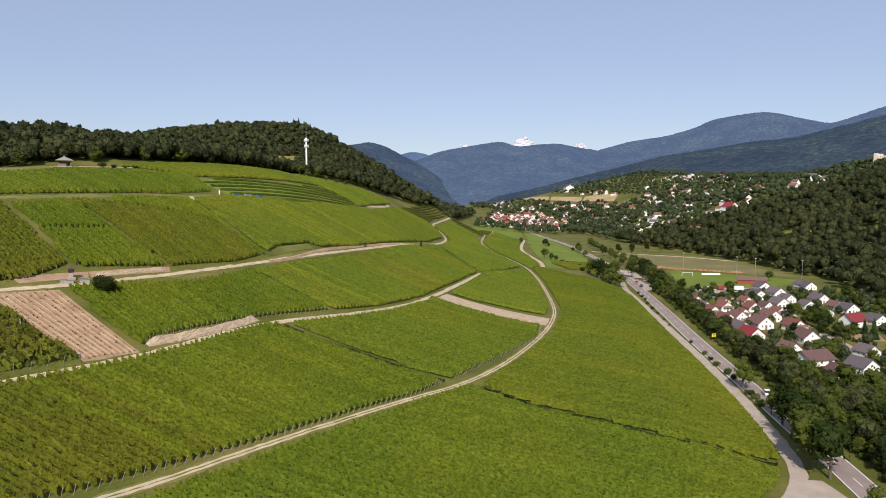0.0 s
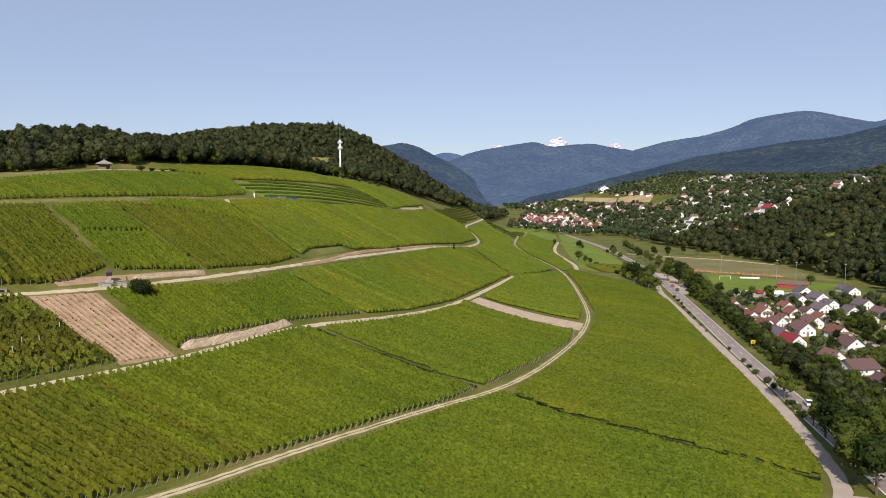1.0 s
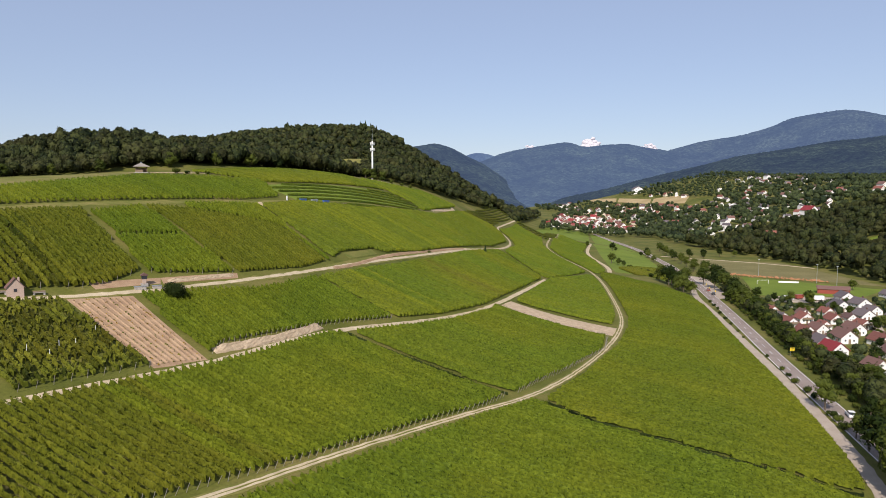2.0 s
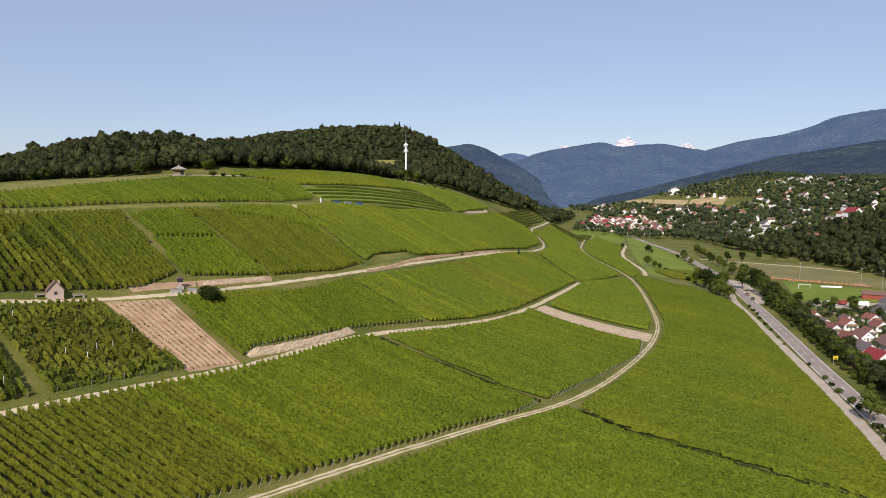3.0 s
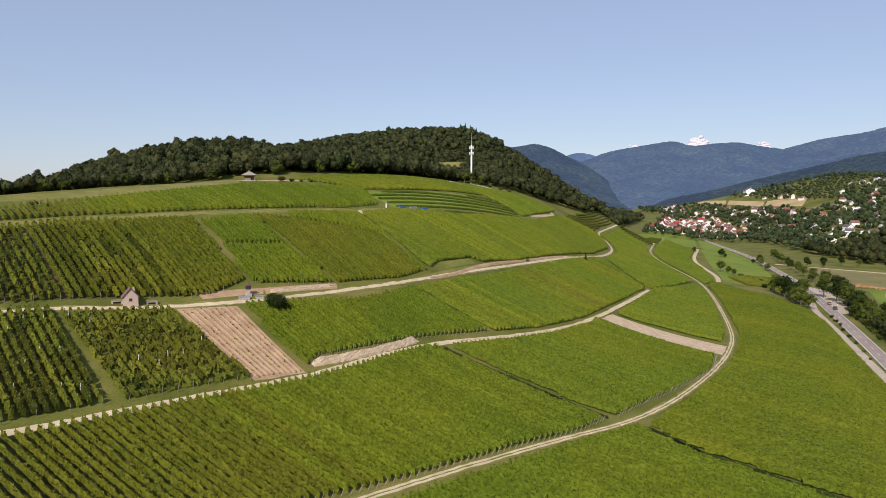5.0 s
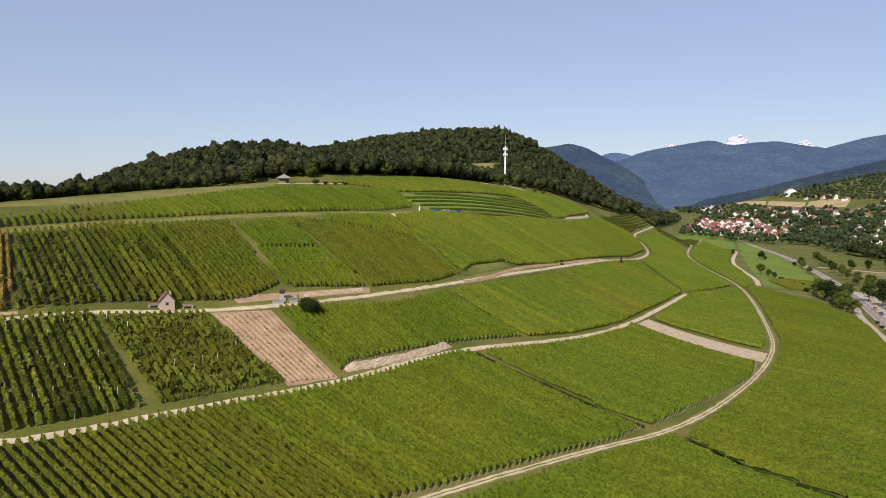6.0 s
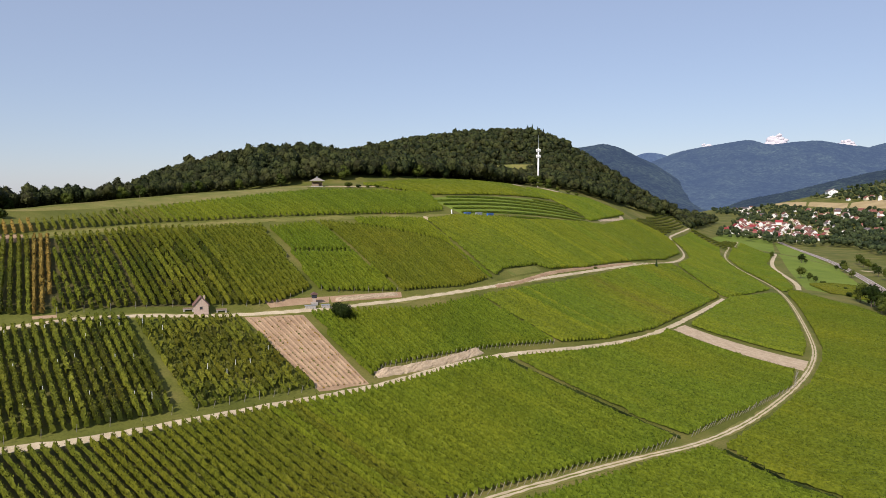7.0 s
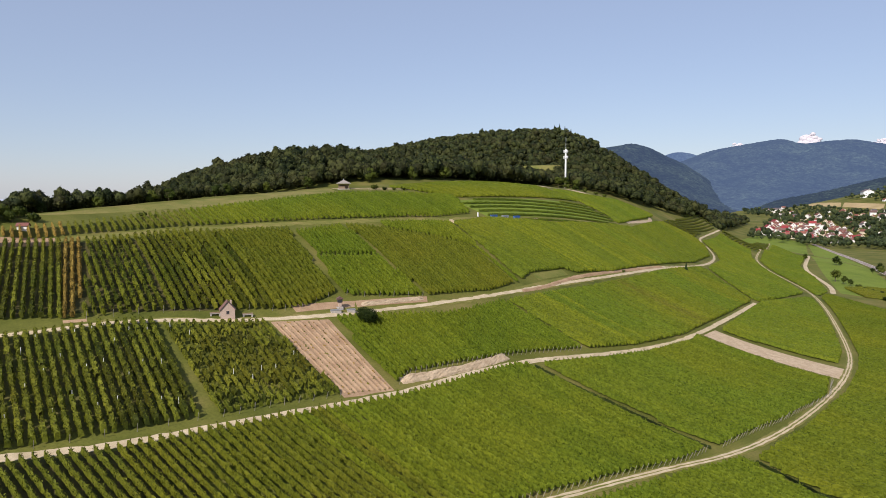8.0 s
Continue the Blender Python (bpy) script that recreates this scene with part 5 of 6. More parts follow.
tagged(part("bare_headland", patch("bare_headland", [(-176, 140), (-166.5, 150.5), (-162, 146), (-171, 134)], SOIL, 0.07)), "bare reddish earth headland above the vine rows", "verge", kind="structure")
tagged(part("bare_row_end", patch("bare_row_end", [(-126.2, 117.2), (-123.4, 120.6), (-122.4, 119.8), (-125.2, 116.4)], SOIL, 0.07)), "bare reddish soil at the foot of withered vines", "verge", kind="structure")
tagged(part("mown_patch", patch("mown_patch", [(-54, 240), (-48, 260), (-51, 263), (-57, 243)], DRYGRASS, 0.07)), "pale dry patch of grass beside the vines", "verge", kind="structure")
for q in ([(-97, 500), (-80, 498), (-74, 520), (-92, 516)], [(-112, 436), (-100, 440), (-98, 462), (-108, 462)]):
    tagged(part("sandy_clearing", patch("sandy_clearing", q, LOESS, 0.08)), "bare sandy clearing at the edge of the wood", "clearing", kind="structure")
tagged(part("track_brow", ribbon("track_brow", [(-47, 432), (-44, 460), (-41, 500), (-40, 529), (-45, 548)], 2.4, LOESS, 0.15, 2.0, 3, 0.25)), "pale earth track along the brow of the hill", "track", kind="structure")
tagged(part("wood_clearing", patch("wood_clearing", [(-185, 700), (-140, 690), (-140, 735), (-190, 745)], DRYGRASS, 0.3, 6)), "pale grassy clearing in the hillside wood", "clearing", kind="structure")
tagged(part("concrete_gutter", ribbon("concrete_gutter", [(-93.5, 262), (-89, 260), (-83, 257.5)], 1.5, GRAVEL, 0.5, 1.0, 3)), "pale concrete gutter running down between vines", "gutter", kind="structure")
tagged(part("hilltop_meadow", patch("hilltop_meadow", [(-186, 158), (-158, 228), (-146, 268), (-164, 292)], DRYGRASS, 0.04, 4)), "yellowish mown meadow along the hilltop", "meadow", kind="structure")
tagged(part("hilltop_path", ribbon("hilltop_path", [(-158, 286), (-146, 284), (-134, 290), (-118, 312), (-116, 345)], 2.2, LOESS, 0.08, 2.0, 3, 0.2)), "sandy path at the hilltop pavilion", "path", kind="structure")
tagged(part("terrace_grass", patch("terrace_grass", [(-104, 293), (-70, 416), (-48, 402), (-86, 287)], LAWN, 0.05, 3)), "bright green grass banks between terraced vine rows", "grass", kind="structure")
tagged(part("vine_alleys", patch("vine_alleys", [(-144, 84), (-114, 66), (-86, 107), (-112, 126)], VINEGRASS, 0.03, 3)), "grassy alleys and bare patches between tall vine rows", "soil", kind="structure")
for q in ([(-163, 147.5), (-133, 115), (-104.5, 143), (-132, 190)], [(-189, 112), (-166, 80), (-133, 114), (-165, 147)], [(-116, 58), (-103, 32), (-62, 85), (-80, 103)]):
    tagged(part("vineyard_soil", patch("vineyard_soil", q, SHADED_VINESOIL, 0.03, 3)), "reddish brown soil under the vines, darkened for shade between rows", "soil", kind="structure")


# ---------------------------------------------------------------- the stone hut and what stands by it
def stone_hut():
    ob = base("stone_hut", pose(-102.9, 140.6, on(-102.9, 140.6) - 0.05, 0, 0, 40) @ Matrix.Scale(0.8, 4), "small pink sandstone vineyard hut with a steep dark roof", "hut")
    x, y, e, r = 1.95, 2.0, 2.3, 2.2
    v = [(-x, -y, -0.4), (x, -y, -0.4), (x, y, -0.4), (-x, y, -0.4), (-x, -y, e), (x, -y, e), (x, y, e), (-x, y, e), (0, -y, e + r), (0, y, e + r)]
    me = bpy.data.meshes.new("wall")
    me.from_pydata(v, [], [(0, 1, 5, 8, 4), (2, 3, 7, 9, 6), (1, 2, 6, 5), (3, 0, 4, 7), (3, 2, 1, 0), (4, 8, 9, 7), (8, 5, 6, 9)])
    me.materials.append(PINK)
    part("wall", me, ob, "pink sandstone wall")
    bm = bmesh.new()
    for sx in (-1, 1):
        o, th, k = 0.35, 0.16, r / x
        prof = [(0, e + r + 0.05), (sx * (x + o), e - k * o + 0.05), (sx * (x + o), e - k * o + 0.05 + th), (0, e + r + 0.05 + th)]
        a = [bm.verts.new((px, -y - 0.3, pz)) for px, pz in prof]
        b = [bm.verts.new((px, y + 0.3, pz)) for px, pz in prof]
        bm.faces.new(a if sx < 0 else a[::-1])
        bm.faces.new(b[::-1] if sx < 0 else b)
        for i in range(4):
            j = (i + 1) % 4
            bm.faces.new((a[i], b[i], b[j], a[j]) if sx < 0 else (a[j], b[j], b[i], a[i]))
    roof = part("roof", bm_mesh("roof", bm, BROWN), ob, "steep dark brown tiled roof")
    part("chimney", box("chimney", PINK, 0.7, 0.2, e + 0.7, 1.2, 0.7, e + r + 0.15, 0.03), roof, "pink sandstone chimney")
    w = part("window", box("window", PINK, -0.5, -y - 0.07, 1.0, 0.5, -y + 0.05, 2.0), ob, "sandstone window surround")
    part("shutter", box("shutter", DARK, -0.38, -y - 0.10, 1.1, 0.38, -y + 0.02, 1.9), w, "closed dark shutter")
    return ob


stone_hut()


def stone_bench(x, y, turn, long):
    ob = base("stone_bench", pose(x, y, on(x, y), 0, 0, turn), "pale weathered timber bench against the hut", "bench", "benches by the hut")
    part("seat", box("seat", POST, -long / 2, -0.35, 0.42, long / 2, 0.35, 0.55, 0.03), ob)
    for q in (-long / 2 + 0.25, long / 2 - 0.25):
        part("support", box("support", STONE, q - 0.18, -0.3, -0.2, q + 0.18, 0.3, 0.42, 0.03), ob, "grey stone support")
    part("back_log", box("back_log", WOOD, -long / 2, 0.25, 0.55, long / 2, 0.4, 0.85, 0.04), ob)


stone_bench(-105.0, 139.0, 40, 2.4)
stone_bench(-99.6, 143.6, 40, 2.4)


def wayside_shrine():
    ob = base("wayside_shrine", pose(-86.6, 163.2, on(-86.6, 163.2), 0, 0, 40), "small stone wayside shrine with a dark gabled niche", "shrine")
    part("plinth", box("plinth", STONE, -0.8, -0.6, -0.3, 0.8, 0.6, 0.5, 0.05), ob, "grey stone plinth")
    part("pillar", box("pillar", PINK, -0.4, -0.3, 0.5, 0.4, 0.3, 1.6, 0.04), ob)
    part("niche", box("niche", DARK, -0.6, -0.4, 1.6, 0.6, 0.4, 2.4, 0.04), ob, "dark arched niche")
    part("roof", prism("roof", BROWN, [(-0.85, -0.55), (0.85, -0.55), (0.85, 0.55), (-0.85, 0.55)], 2.4, 2.6), ob)
    bm = bmesh.new()
    q = [bm.verts.new(c) for c in ((-0.85, -0.55, 2.6), (0.85, -0.55, 2.6), (0.85, 0.55, 2.6), (-0.85, 0.55, 2.6), (0, -0.55, 3.1), (0, 0.55, 3.1))]
    for f in ((0, 1, 4), (2, 3, 5), (1, 2, 5, 4), (3, 0, 4, 5)):
        bm.faces.new([q[i] for i in f])
    part("gable", bm_mesh("gable", bm, BROWN), ob)
    return ob


wayside_shrine()
for x, y, w in ((-86.2, 160.5, 2.6), (-83.8, 163.8, 2.0)):
    ob = base("stone_block", pose(x, y, on(x, y), 0, 0, 42), "low grey stone block beside the shrine", "stone block", "stone blocks at the shrine")
    part("block", box("block", STONE, -w / 2, -0.5, -0.3, w / 2, 0.5, 0.7, 0.06), ob)
    part("slab", box("slab", SHEET, -w / 2 - 0.08, -0.58, 0.7, w / 2 + 0.08, 0.58, 0.82, 0.02), ob, "paler top slab")


# ---------------------------------------------------------------- hilltop: pavilion, mast, small hut
def pavilion():
    x, y = -151, 283
    ob = base("pavilion", pose(x, y, on(x, y) - 0.1, 0, 0, 30), "open wooden lookout pavilion with a grey hipped roof", "pavilion")
    part("floor_slab", box("floor_slab", STONE, -2.6, -2.6, -0.5, 2.6, 2.6, 0.25, 0.04), ob, "pale stone base")
    for a in (-2.1, 2.1):
        for b in (-2.1, 2.1):
            part("post", box("post", WOOD, a - 0.12, b - 0.12, 0.25, a + 0.12, b + 0.12, 2.5), ob)
    part("rear_wall", box("rear_wall", WOOD, -2.1, 2.0, 0.25, 2.1, 2.12, 2.2), ob, "dark boarded rear wall")
    part("parapet", box("parapet", WOOD, -2.1, -2.15, 0.25, 0.6, -2.05, 1.2), ob)
    bm = bmesh.new()
    low = [bm.verts.new((sx * 3.2, sy * 3.2, 2.4)) for sx, sy in ((-1, -1), (1, -1), (1, 1), (-1, 1))]
    rim = [bm.verts.new((sx * 3.2, sy * 3.2, 2.55)) for sx, sy in ((-1, -1), (1, -1), (1, 1), (-1, 1))]
    top = [bm.verts.new((sx * 0.35, sy * 0.35, 4.0)) for sx, sy in ((-1, -1), (1, -1), (1, 1), (-1, 1))]
    for lo, hi in ((low, rim), (rim, top)):
        for i in range(4):
            bm.faces.new((lo[i], lo[(i + 1) % 4], hi[(i + 1) % 4], hi[i]))
    bm.faces.new(top)
    bm.faces.new(low[::-1])
    roof = part("roof", bm_mesh("roof", bm, POST), ob, "grey shingled hipped roof")
    part("finial", rod("finial", SHEET, 0.25, 0.05, 4.0, 4.6, 6), roof)


pavilion()


def radio_mast():
    x, y = -108, 562
    z = 66.0
    ob = base("radio_mast", pose(x, y, z), "tall white radio mast with antenna platforms above the trees", "mast")
    part("shaft", rod("shaft", WHITE, 0.85, 0.55, -2, 33, 12), ob, "white tubular shaft")
    part("spire", rod("spire", SHEET, 0.16, 0.06, 33, 43, 6), ob, "thin grey antenna spire")
    for h in (26.0, 30.5):
        pl = part("platform", rod("platform", WHITE, 1.6, 1.6, h, h + 0.25, 12), ob)
        for k in range(6):
            a = k * math.pi / 3
            part("antenna_panel", box("antenna_panel", WHITE, -0.16, -0.12, h - 0.6, 0.16, 0.12, h + 1.7, 0.03), pl, "", pose(1.6 * math.cos(a), 1.6 * math.sin(a), 0, 0, 0, math.degrees(a)))
        for k in range(2):
            part("dish", rod("dish", WHITE, 0.5, 0.5, -0.15, 0.15, 12), pl, "white round dish", pose(1.0 - 2.0 * k, -1.8, h + 0.9, 90, 0, 20))


radio_mast()
hutlet = house(4.4, 5.0, 2.0, 1.3, PLASTER, RED, "small white garden house with an orange-red roof among vines", "", True, False)
put(hutlet, -177, 149.5, 0.52, 125)
discard(hutlet)
ob = base("trellis_marker", pose(-88.9, 281.4, on(-88.9, 281.4)), "short white marker post beside the terrace track", "post")
part("stake", box("stake", WHITE, -0.22, -0.22, -0.2, 0.22, 0.22, 1.7, 0.03), ob)
part("cap", box("cap", SHEET, -0.26, -0.26, 1.7, 0.26, 0.26, 1.8), ob)
for k, (x, y) in enumerate(((-84.5, 289), (-81.6, 296), (-78.5, 303))):
    ob = base("crate_stack", pose(x, y, on(x, y), 0, 0, 68), ("grey" if k == 1 else "blue") + " stacked harvest crates beside the terrace track", "crates", "crate stacks on the terrace")
    for i in range(3):
        for j in range(2):
            part("crate", box("crate", BLUEPAINT if k != 1 else SHEET, -1.9 + i * 1.3, -0.5, 0.05 + j * 0.62, -0.7 + i * 1.3, 0.5, 0.62 + j * 0.62, 0.03), ob)
ob = base("plank_pile", pose(-75, 312, on(-75, 312), 0, 0, 70), "pile of pale planks on the terrace", "timber")
for i in range(4):
    part("plank", box("plank", LOESS, -4.5, -1.2 + i * 0.6, 0.05, 4.5, -0.65 + i * 0.6, 0.3, 0.02), ob)


# ---------------------------------------------------------------- road furniture, vehicles and sports ground
def place_sign():
    ob = base("place_sign", pose(99.6, 256, on(99.6, 256), 0, 0, 15), "yellow place-name sign on two posts beside the road", "road sign")
    for q in (-0.7, 0.7):
        part("post", rod("post", SHEET, 0.05, 0.05, -0.3, 3.2, 6), ob, "", pose(q, 0, 0))
    b = part("board", box("board", YELLOW, -0.9, -0.09, 1.9, 0.9, -0.05, 3.1, 0.02), ob, "yellow sign board")
    for z, w in ((2.6, 0.65), (2.15, 0.5)):
        part("text_bar", box("text_bar", DARK, -w, -0.1, z, w, -0.088, z + 0.22), b, "dark bar of lettering")


place_sign()


def car(x, y, turn, paint, label, z=0.16):
    ob = base("car", pose(x, y, on(x, y) + z, 0, 0, turn), label, "car", "cars on the road")
    prof = [(-2.15, 0.35), (2.15, 0.35), (2.2, 0.75), (1.25, 0.95), (-2.1, 0.98), (-2.2, 0.7)]
    top = [(-1.9, 0.95), (1.15, 0.93), (0.45, 1.45), (-1.35, 1.47)]
    for nm, pr, w, m in (("body", prof, 0.88, paint), ("cabin", top, 0.76, GLASS)):
        n = len(pr)
        v = [(px, s * w, pz) for s in (-1, 1) for px, pz in pr]
        me = bpy.data.meshes.new(nm)
        me.from_pydata(v, [], [list(range(n)), list(range(n, 2 * n))[::-1]] + [[i, i + n, (i + 1) % n + n, (i + 1) % n] for i in range(n)])
        me.materials.append(m)
        part(nm, me, ob)
    part("roof_panel", box("roof_panel", paint, -1.3, -0.72, 1.45, 0.4, 0.72, 1.5, 0.02), ob)
    for px in (-1.35, 1.35):
        for s in (-0.8, 0.8):
            w = part("wheel", rod("wheel", DARK, 0.33, 0.33, -0.1, 0.1, 12), ob, "", pose(px, s, 0.33, 90, 0, 0))
            part("rim", rod("rim", SHEET, 0.2, 0.2, -0.11, 0.11, 8), w)


car(87.5, 187, 80, WHITE, "white estate car on the asphalt road")
car(115.5, 408, 82, DARK, "dark car at the lay-by beside the road")
car(117.5, 425, 82, REDPAINT, "red car at the lay-by beside the road")
for x, y in ((120, 420), (121, 435), (123.5, 452)):
    ob = base("traffic_beacon", pose(x, y, on(x, y) + 0.1), "white and yellow traffic beacon at the lay-by", "beacon", "beacons at the lay-by")
    part("base", box("base", DARK, -0.3, -0.2, 0, 0.3, 0.2, 0.12), ob)
    part("panel", box("panel", YELLOW, -0.2, -0.04, 0.12, 0.2, 0.04, 1.2), ob)


def goal(x, y, turn):
    ob = base("football_goal", pose(x, y, on(x, y), 0, 0, turn), "white football goal frame on the pitch", "goal", "goals on the pitch")
    for q in (-3.66, 3.66):
        part("post", box("post", WHITE, q - 0.08, -0.08, -0.2, q + 0.08, 0.08, 2.5), ob)
    part("crossbar", box("crossbar", WHITE, -3.74, -0.08, 2.44, 3.74, 0.08, 2.6), ob)


goal(161, 462, 10)
for x, y in ((204, 458), (197, 470), (172, 502), (228, 445)):
    ob = base("floodlight", pose(x, y, on(x, y)), "tall grey floodlight pole beside the pitch", "floodlight", "floodlights of the pitch")
    part("pole", rod("pole", SHEET, 0.14, 0.08, -0.5, 12, 8), ob)
    part("lamp_head", box("lamp_head", SHEET, -0.6, -0.2, 11.7, 0.6, 0.2, 12.2, 0.04), ob)
ob = base("banner_board", pose(179, 468, on(179, 468), 0, 0, -8), "long white advertising board beside the pitch", "board")
for k in range(4):
    part("panel", box("panel", WHITE, -6 + k * 3, -0.05, 0.2, -3.05 + k * 3, 0.05, 1.2), ob)
    part("stake", box("stake", SHEET, -5.9 + k * 3, 0.05, -0.2, -5.8 + k * 3, 0.15, 1.0), ob)
club = house(9, 18, 3.0, 1.6, REDPAINT, BROWN, "long low clubhouse with a dark brown roof", "", True, False)
put(club, 186, 422, 0.9, 70)
discard(club)
rng = np.random.default_rng(61)
n = 170
t = rng.random(n)
c = np.stack([152 + 52 * t + rng.normal(0, 1.5, n), 520 - 42 * t + rng.normal(0, 3.5, n)], -1)
vs, fs, m = [], [], 0
for q in c:
    v, f = crown(rng, 1, 0, 0.7, 5)
    r = rng.uniform(0.5, 1.3)
    vs.append(v * r + (q[0], q[1], on(*q) + r * 0.3)), fs.append(f + m)
    m += len(v)
tagged(part("clay_heaps", np_mesh("clay_heaps", np.concatenate(vs), [np.concatenate(fs)], CLAY)), "orange clay and rubble heaps along the pitch", "rubble", kind="stuff")
for q in ([(300, 604), (322, 598), (332, 632), (310, 640)], [(324, 546), (344, 546), (346, 566), (328, 568)]):
    tagged(part("slope_meadow", patch("slope_meadow", q, LAWN, 0.1, 4)), "sunlit green clearing among the trees of the far slope", "meadow", kind="structure")
tagged(part("field_lane", ribbon("field_lane", [(140, 660), (170, 632), (205, 605), (236, 560)], 4, GRAVEL, 0.1, 4, 3)), "pale lane across the valley field", "lane", kind="structure")
tagged(part("estate_street", ribbon("estate_street", [(128, 372), (150, 366), (168, 340), (150, 300), (146, 262), (142, 236)], 4.5, PAVING, 0.08, 3, 3)), "pale asphalt street between the estate houses", "street", kind="structure")
tagged(part("clubhouse_yard", patch("clubhouse_yard", [(140, 386), (172, 380), (182, 404), (146, 408)], PAVING, 0.07, 6)), "pale asphalt yard beside the pitch", "yard", kind="structure")
tagged(part("building_plot", patch("building_plot", [(148, 262), (163, 256), (168, 268), (152, 276)], SOIL, 0.1, 3)), "bare brown building plot between houses", "plot", kind="structure")
for x, y, turn, mat, w in ((150, 392, 10, WHITE, 5), (157, 396, 20, REDPAINT, 4), (165, 392, 5, WHITE, 6)):
    ob = base("container", pose(x, y, on(x, y) + 0.05, 0, 0, turn), "parked " + ("red" if mat is REDPAINT else "white") + " trailer in the clubhouse yard", "trailer", "trailers in the yard")
    part("box_body", box("box_body", mat, -w / 2, -1.1, 0.6, w / 2, 1.1, 2.6, 0.05), ob)
    for q in (-w / 4, w / 4):
        part("wheel", rod("wheel", DARK, 0.4, 0.4, -1.15, 1.15, 10), ob, "", pose(q, 0, 0.4, 90, 0, 0))


# ---------------------------------------------------------------- castle ruin and clouds far off
def ruin(x, y):
    ob = base("castle_ruin", pose(x, y, on(x, y) + 9, 0, 0, 30), "pale stone castle ruin on a wooded hill", "ruin")
    for x0, x1, h in ((-9, -5, 5), (-5, 2, 3), (2, 5, 4.5), (5, 10, 2.5)):
        part("wall", box("wall", CREAM, x0, -2, -12, x1 - 0.05, 2, h, 0.2), ob)
    for q in (-7, -2, 3.5, 7.5):
        part("window_gap", box("window_gap", DARK, q - 0.5, -2.15, 0, q + 0.5, -1.85, 1.8), ob)


ruin(524, 852)


def cloud(seed, az, el, wide, high):
    """A heap of small puffs beyond the mountains."""
    rng = np.random.default_rng(seed)
    r = 4760
    vs, fs, m = [], [], 0
    for _ in range(22):
        u = rng.normal(0, 0.33)
        h = max(0.0, 1 - u * u * 2.2) * rng.uniform(0.0, 1.0)
        v, f = crown(rng, 2, 0, 0.8, 8)
        a, e = radians(az + u * wide), radians(el + h * high)
        s = rng.uniform(0.3, 0.6) * radians(high) * r * (0.45 + 0.55 * (1 - h))
        vs.append(v * s + (r * math.sin(a), r * math.cos(a), 55 + r * math.tan(e))), fs.append(f + m)
        m += len(v)
    tagged(part("cloud", np_mesh("cloud", np.concatenate(vs), [np.concatenate(fs)], CLOUD, True)), "small white cumulus cloud above the mountains", "cloud", "clouds over the ridge", kind="structure")


for k, (az, el, w, h) in enumerate(((1.7, 3.5, 0.9, 0.5), (6.6, 3.65, 1.1, 0.85), (10.9, 3.4, 0.8, 0.55))):
    cloud(80 + k, az, el, w, h)


# ---------------------------------------------------------------- valley woods
rng = np.random.default_rng(41)
FLAT_Y, FLAT_X = (300, 400, 450, 520, 620, 700, 820, 1000, 1300), (232, 228, 240, 238, 230, 215, 190, 185, 175)


HX, HY = np.array(HOMES).T


def clear_of_homes(x, y):
    """True where a tree neither stands in a house nor hides its front."""
    dx, dy = x[:, None] - HX[None], y[:, None] - HY[None]
    fields = in_field(x, y)
    return ~fields & ~((np.hypot(dx, dy) < 8) | ((np.abs(dx - 0.2 * dy) < 8) & (dy < 0) & (dy > -20))).any(1)


def valley_side(x, y):
    far = x - np.interp(y, FLAT_Y, FLAT_X)
    return (far > 0) & (np.abs(x) < y * 0.80 + 40) & clear_of_homes(x, y)


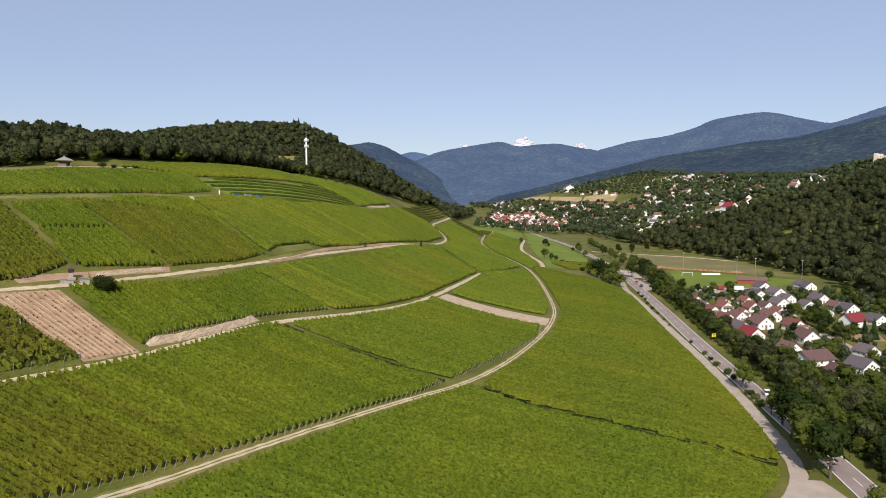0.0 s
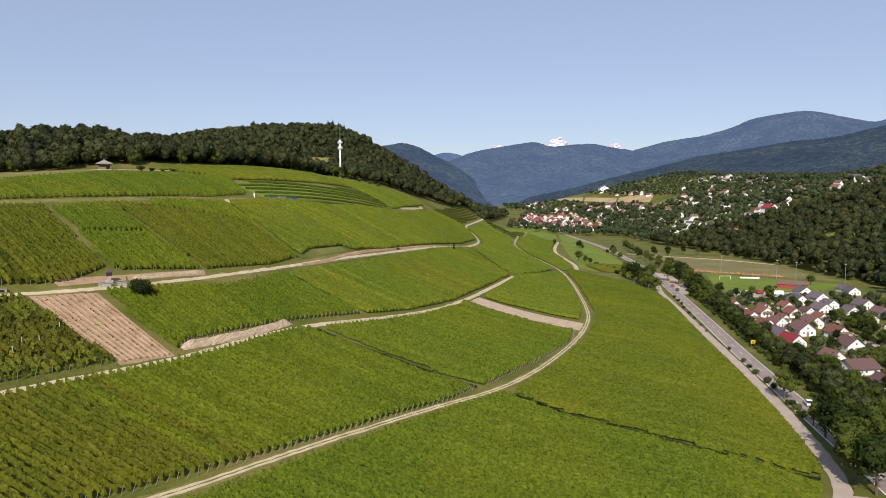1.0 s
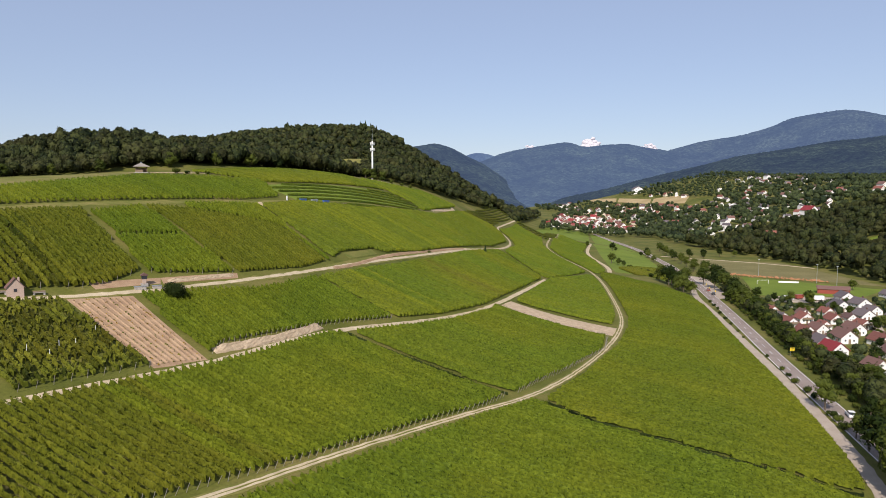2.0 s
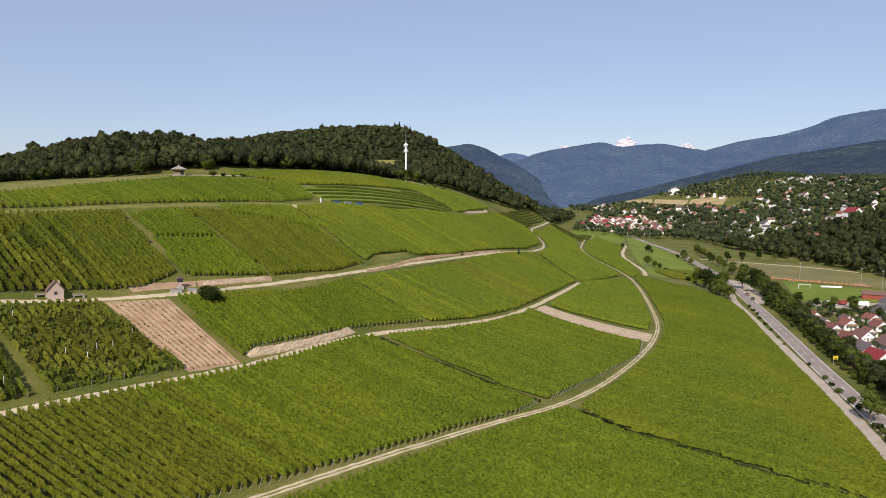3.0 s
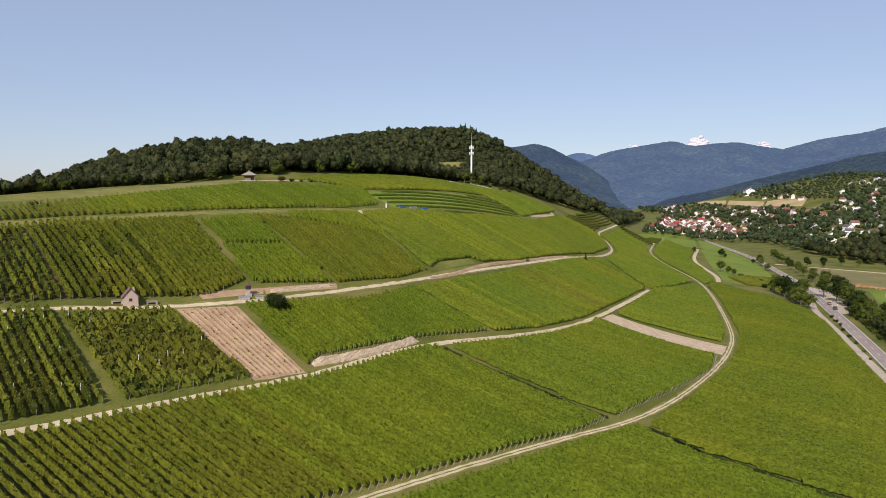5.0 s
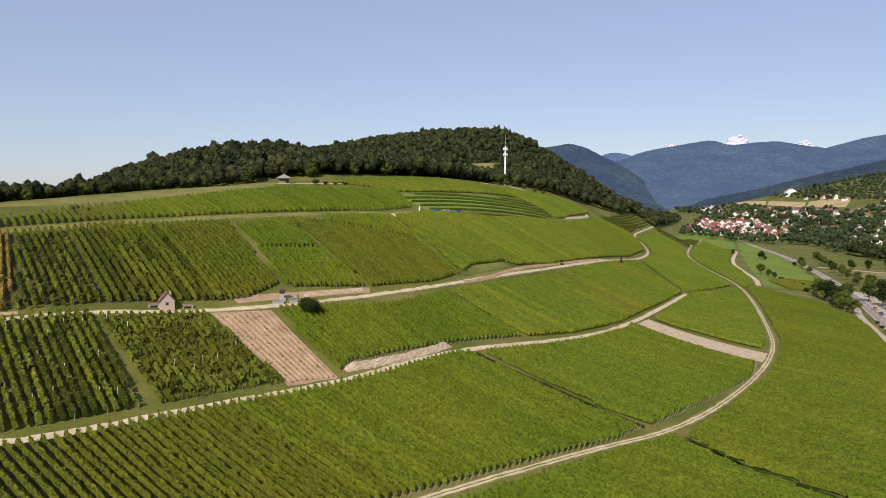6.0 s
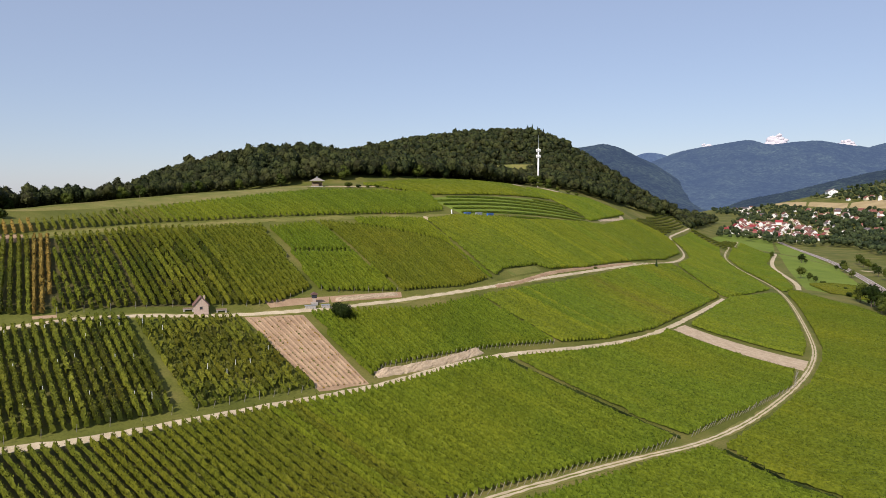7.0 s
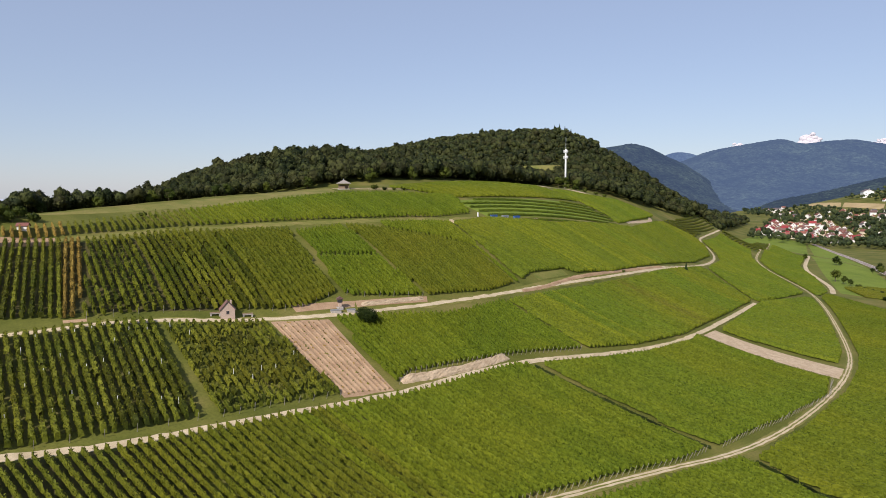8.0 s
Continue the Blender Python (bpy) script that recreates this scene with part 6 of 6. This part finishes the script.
s = scatter(rng, 150, 900, 330, 800, 6.6, lambda x, y: valley_side(x, y))
wood("riverside_wood", s, rng.uniform(2.4, 5.4, len(s)), MEDIUM, WOODS, "dense dark green trees beyond the playing fields", 7, 1.1, (0.9, 1.8))
s = scatter(rng, 100, 1300, 800, 1500, 9, lambda x, y: valley_side(x, y) & (rng.random(x.shape) < 0.85))
wood("valley_wood", s, rng.uniform(2.6, 5.0, len(s)) * np.interp(s[:, 1], (1150, 1400), (1.0, 0.7)), COARSE, VALLEYWOOD, "dark green trees between the village houses", 8)
s = scatter(rng, -60, 520, 1480, 1640, 9, lambda x, y: (x > np.minimum(edge(y), 70) - 10) & (x < y * 0.34) & clear_of_homes(x, y) & (rng.random(x.shape) < 0.5))
wood("upper_valley_wood", s, rng.uniform(2.6, 4.6, len(s)), COARSE, VALLEYWOOD, "dark wooded slopes at the head of the valley", 9)
s = scatter(rng, 40, 330, 940, 1500, 8.5, lambda x, y: (x > edge(y) + 20) & clear_of_homes(x, y) & (rng.random(x.shape) < 0.7))
wood("village_trees", s, rng.uniform(2.4, 4.6, len(s)), COARSE, VALLEYWOOD, "garden trees scattered through the village", 10)
s = scatter(rng, 60, 160, 60, 420, 3.2, lambda x, y: (x > np.interp(y, [q[1] for q in ROAD], [q[0] for q in ROAD]) + 9) & (x < np.interp(y, [q[1] for q in ROAD], [q[0] for q in ROAD]) + np.interp(y, (60, 165, 200, 240, 420), (60, 36, 20, 15, 12))))
wood("roadside_undergrowth", s, rng.uniform(1.5, 2.8, len(s)), MEDIUM, WOODS, "dense green undergrowth below the roadside trees", 12)


def garden(x, y):
    """True between the estate's houses, off its streets and the clubhouse yard."""
    rd = np.interp(y, [q[1] for q in ROAD], [q[0] for q in ROAD])
    home = np.array([(a, b) for _, a, b, _, _ in ESTATE_PLAN])
    dx, dy = x[:, None] - home[None, :, 0], y[:, None] - home[None, :, 1]
    free = ~((np.hypot(dx, dy) < 6.2) | ((np.abs(dx) < 4.5) & (dy < 0) & (dy > -10))).any(1)
    street = np.abs(x - np.interp(y, (236, 262, 300, 340, 366), (142, 146, 150, 168, 150))) < 4
    return free & ~street & (x > rd + 18) & (x < np.interp(y, (180, 250, 330, 380), (175, 205, 232, 236))) & (y < 384) & ~((x > 146) & (x < 170) & (y > 254) & (y < 278))


s = scatter(rng, 105, 240, 180, 400, 4.4, lambda x, y: garden(x, y) & (rng.random(x.shape) < 0.62))
wood("garden_greenery", s, rng.uniform(0.9, 2.3, len(s)), MEDIUM, VALLEYWOOD, "green shrubs and small trees filling the gardens", 15, 1.1, (0.5, 0.95))
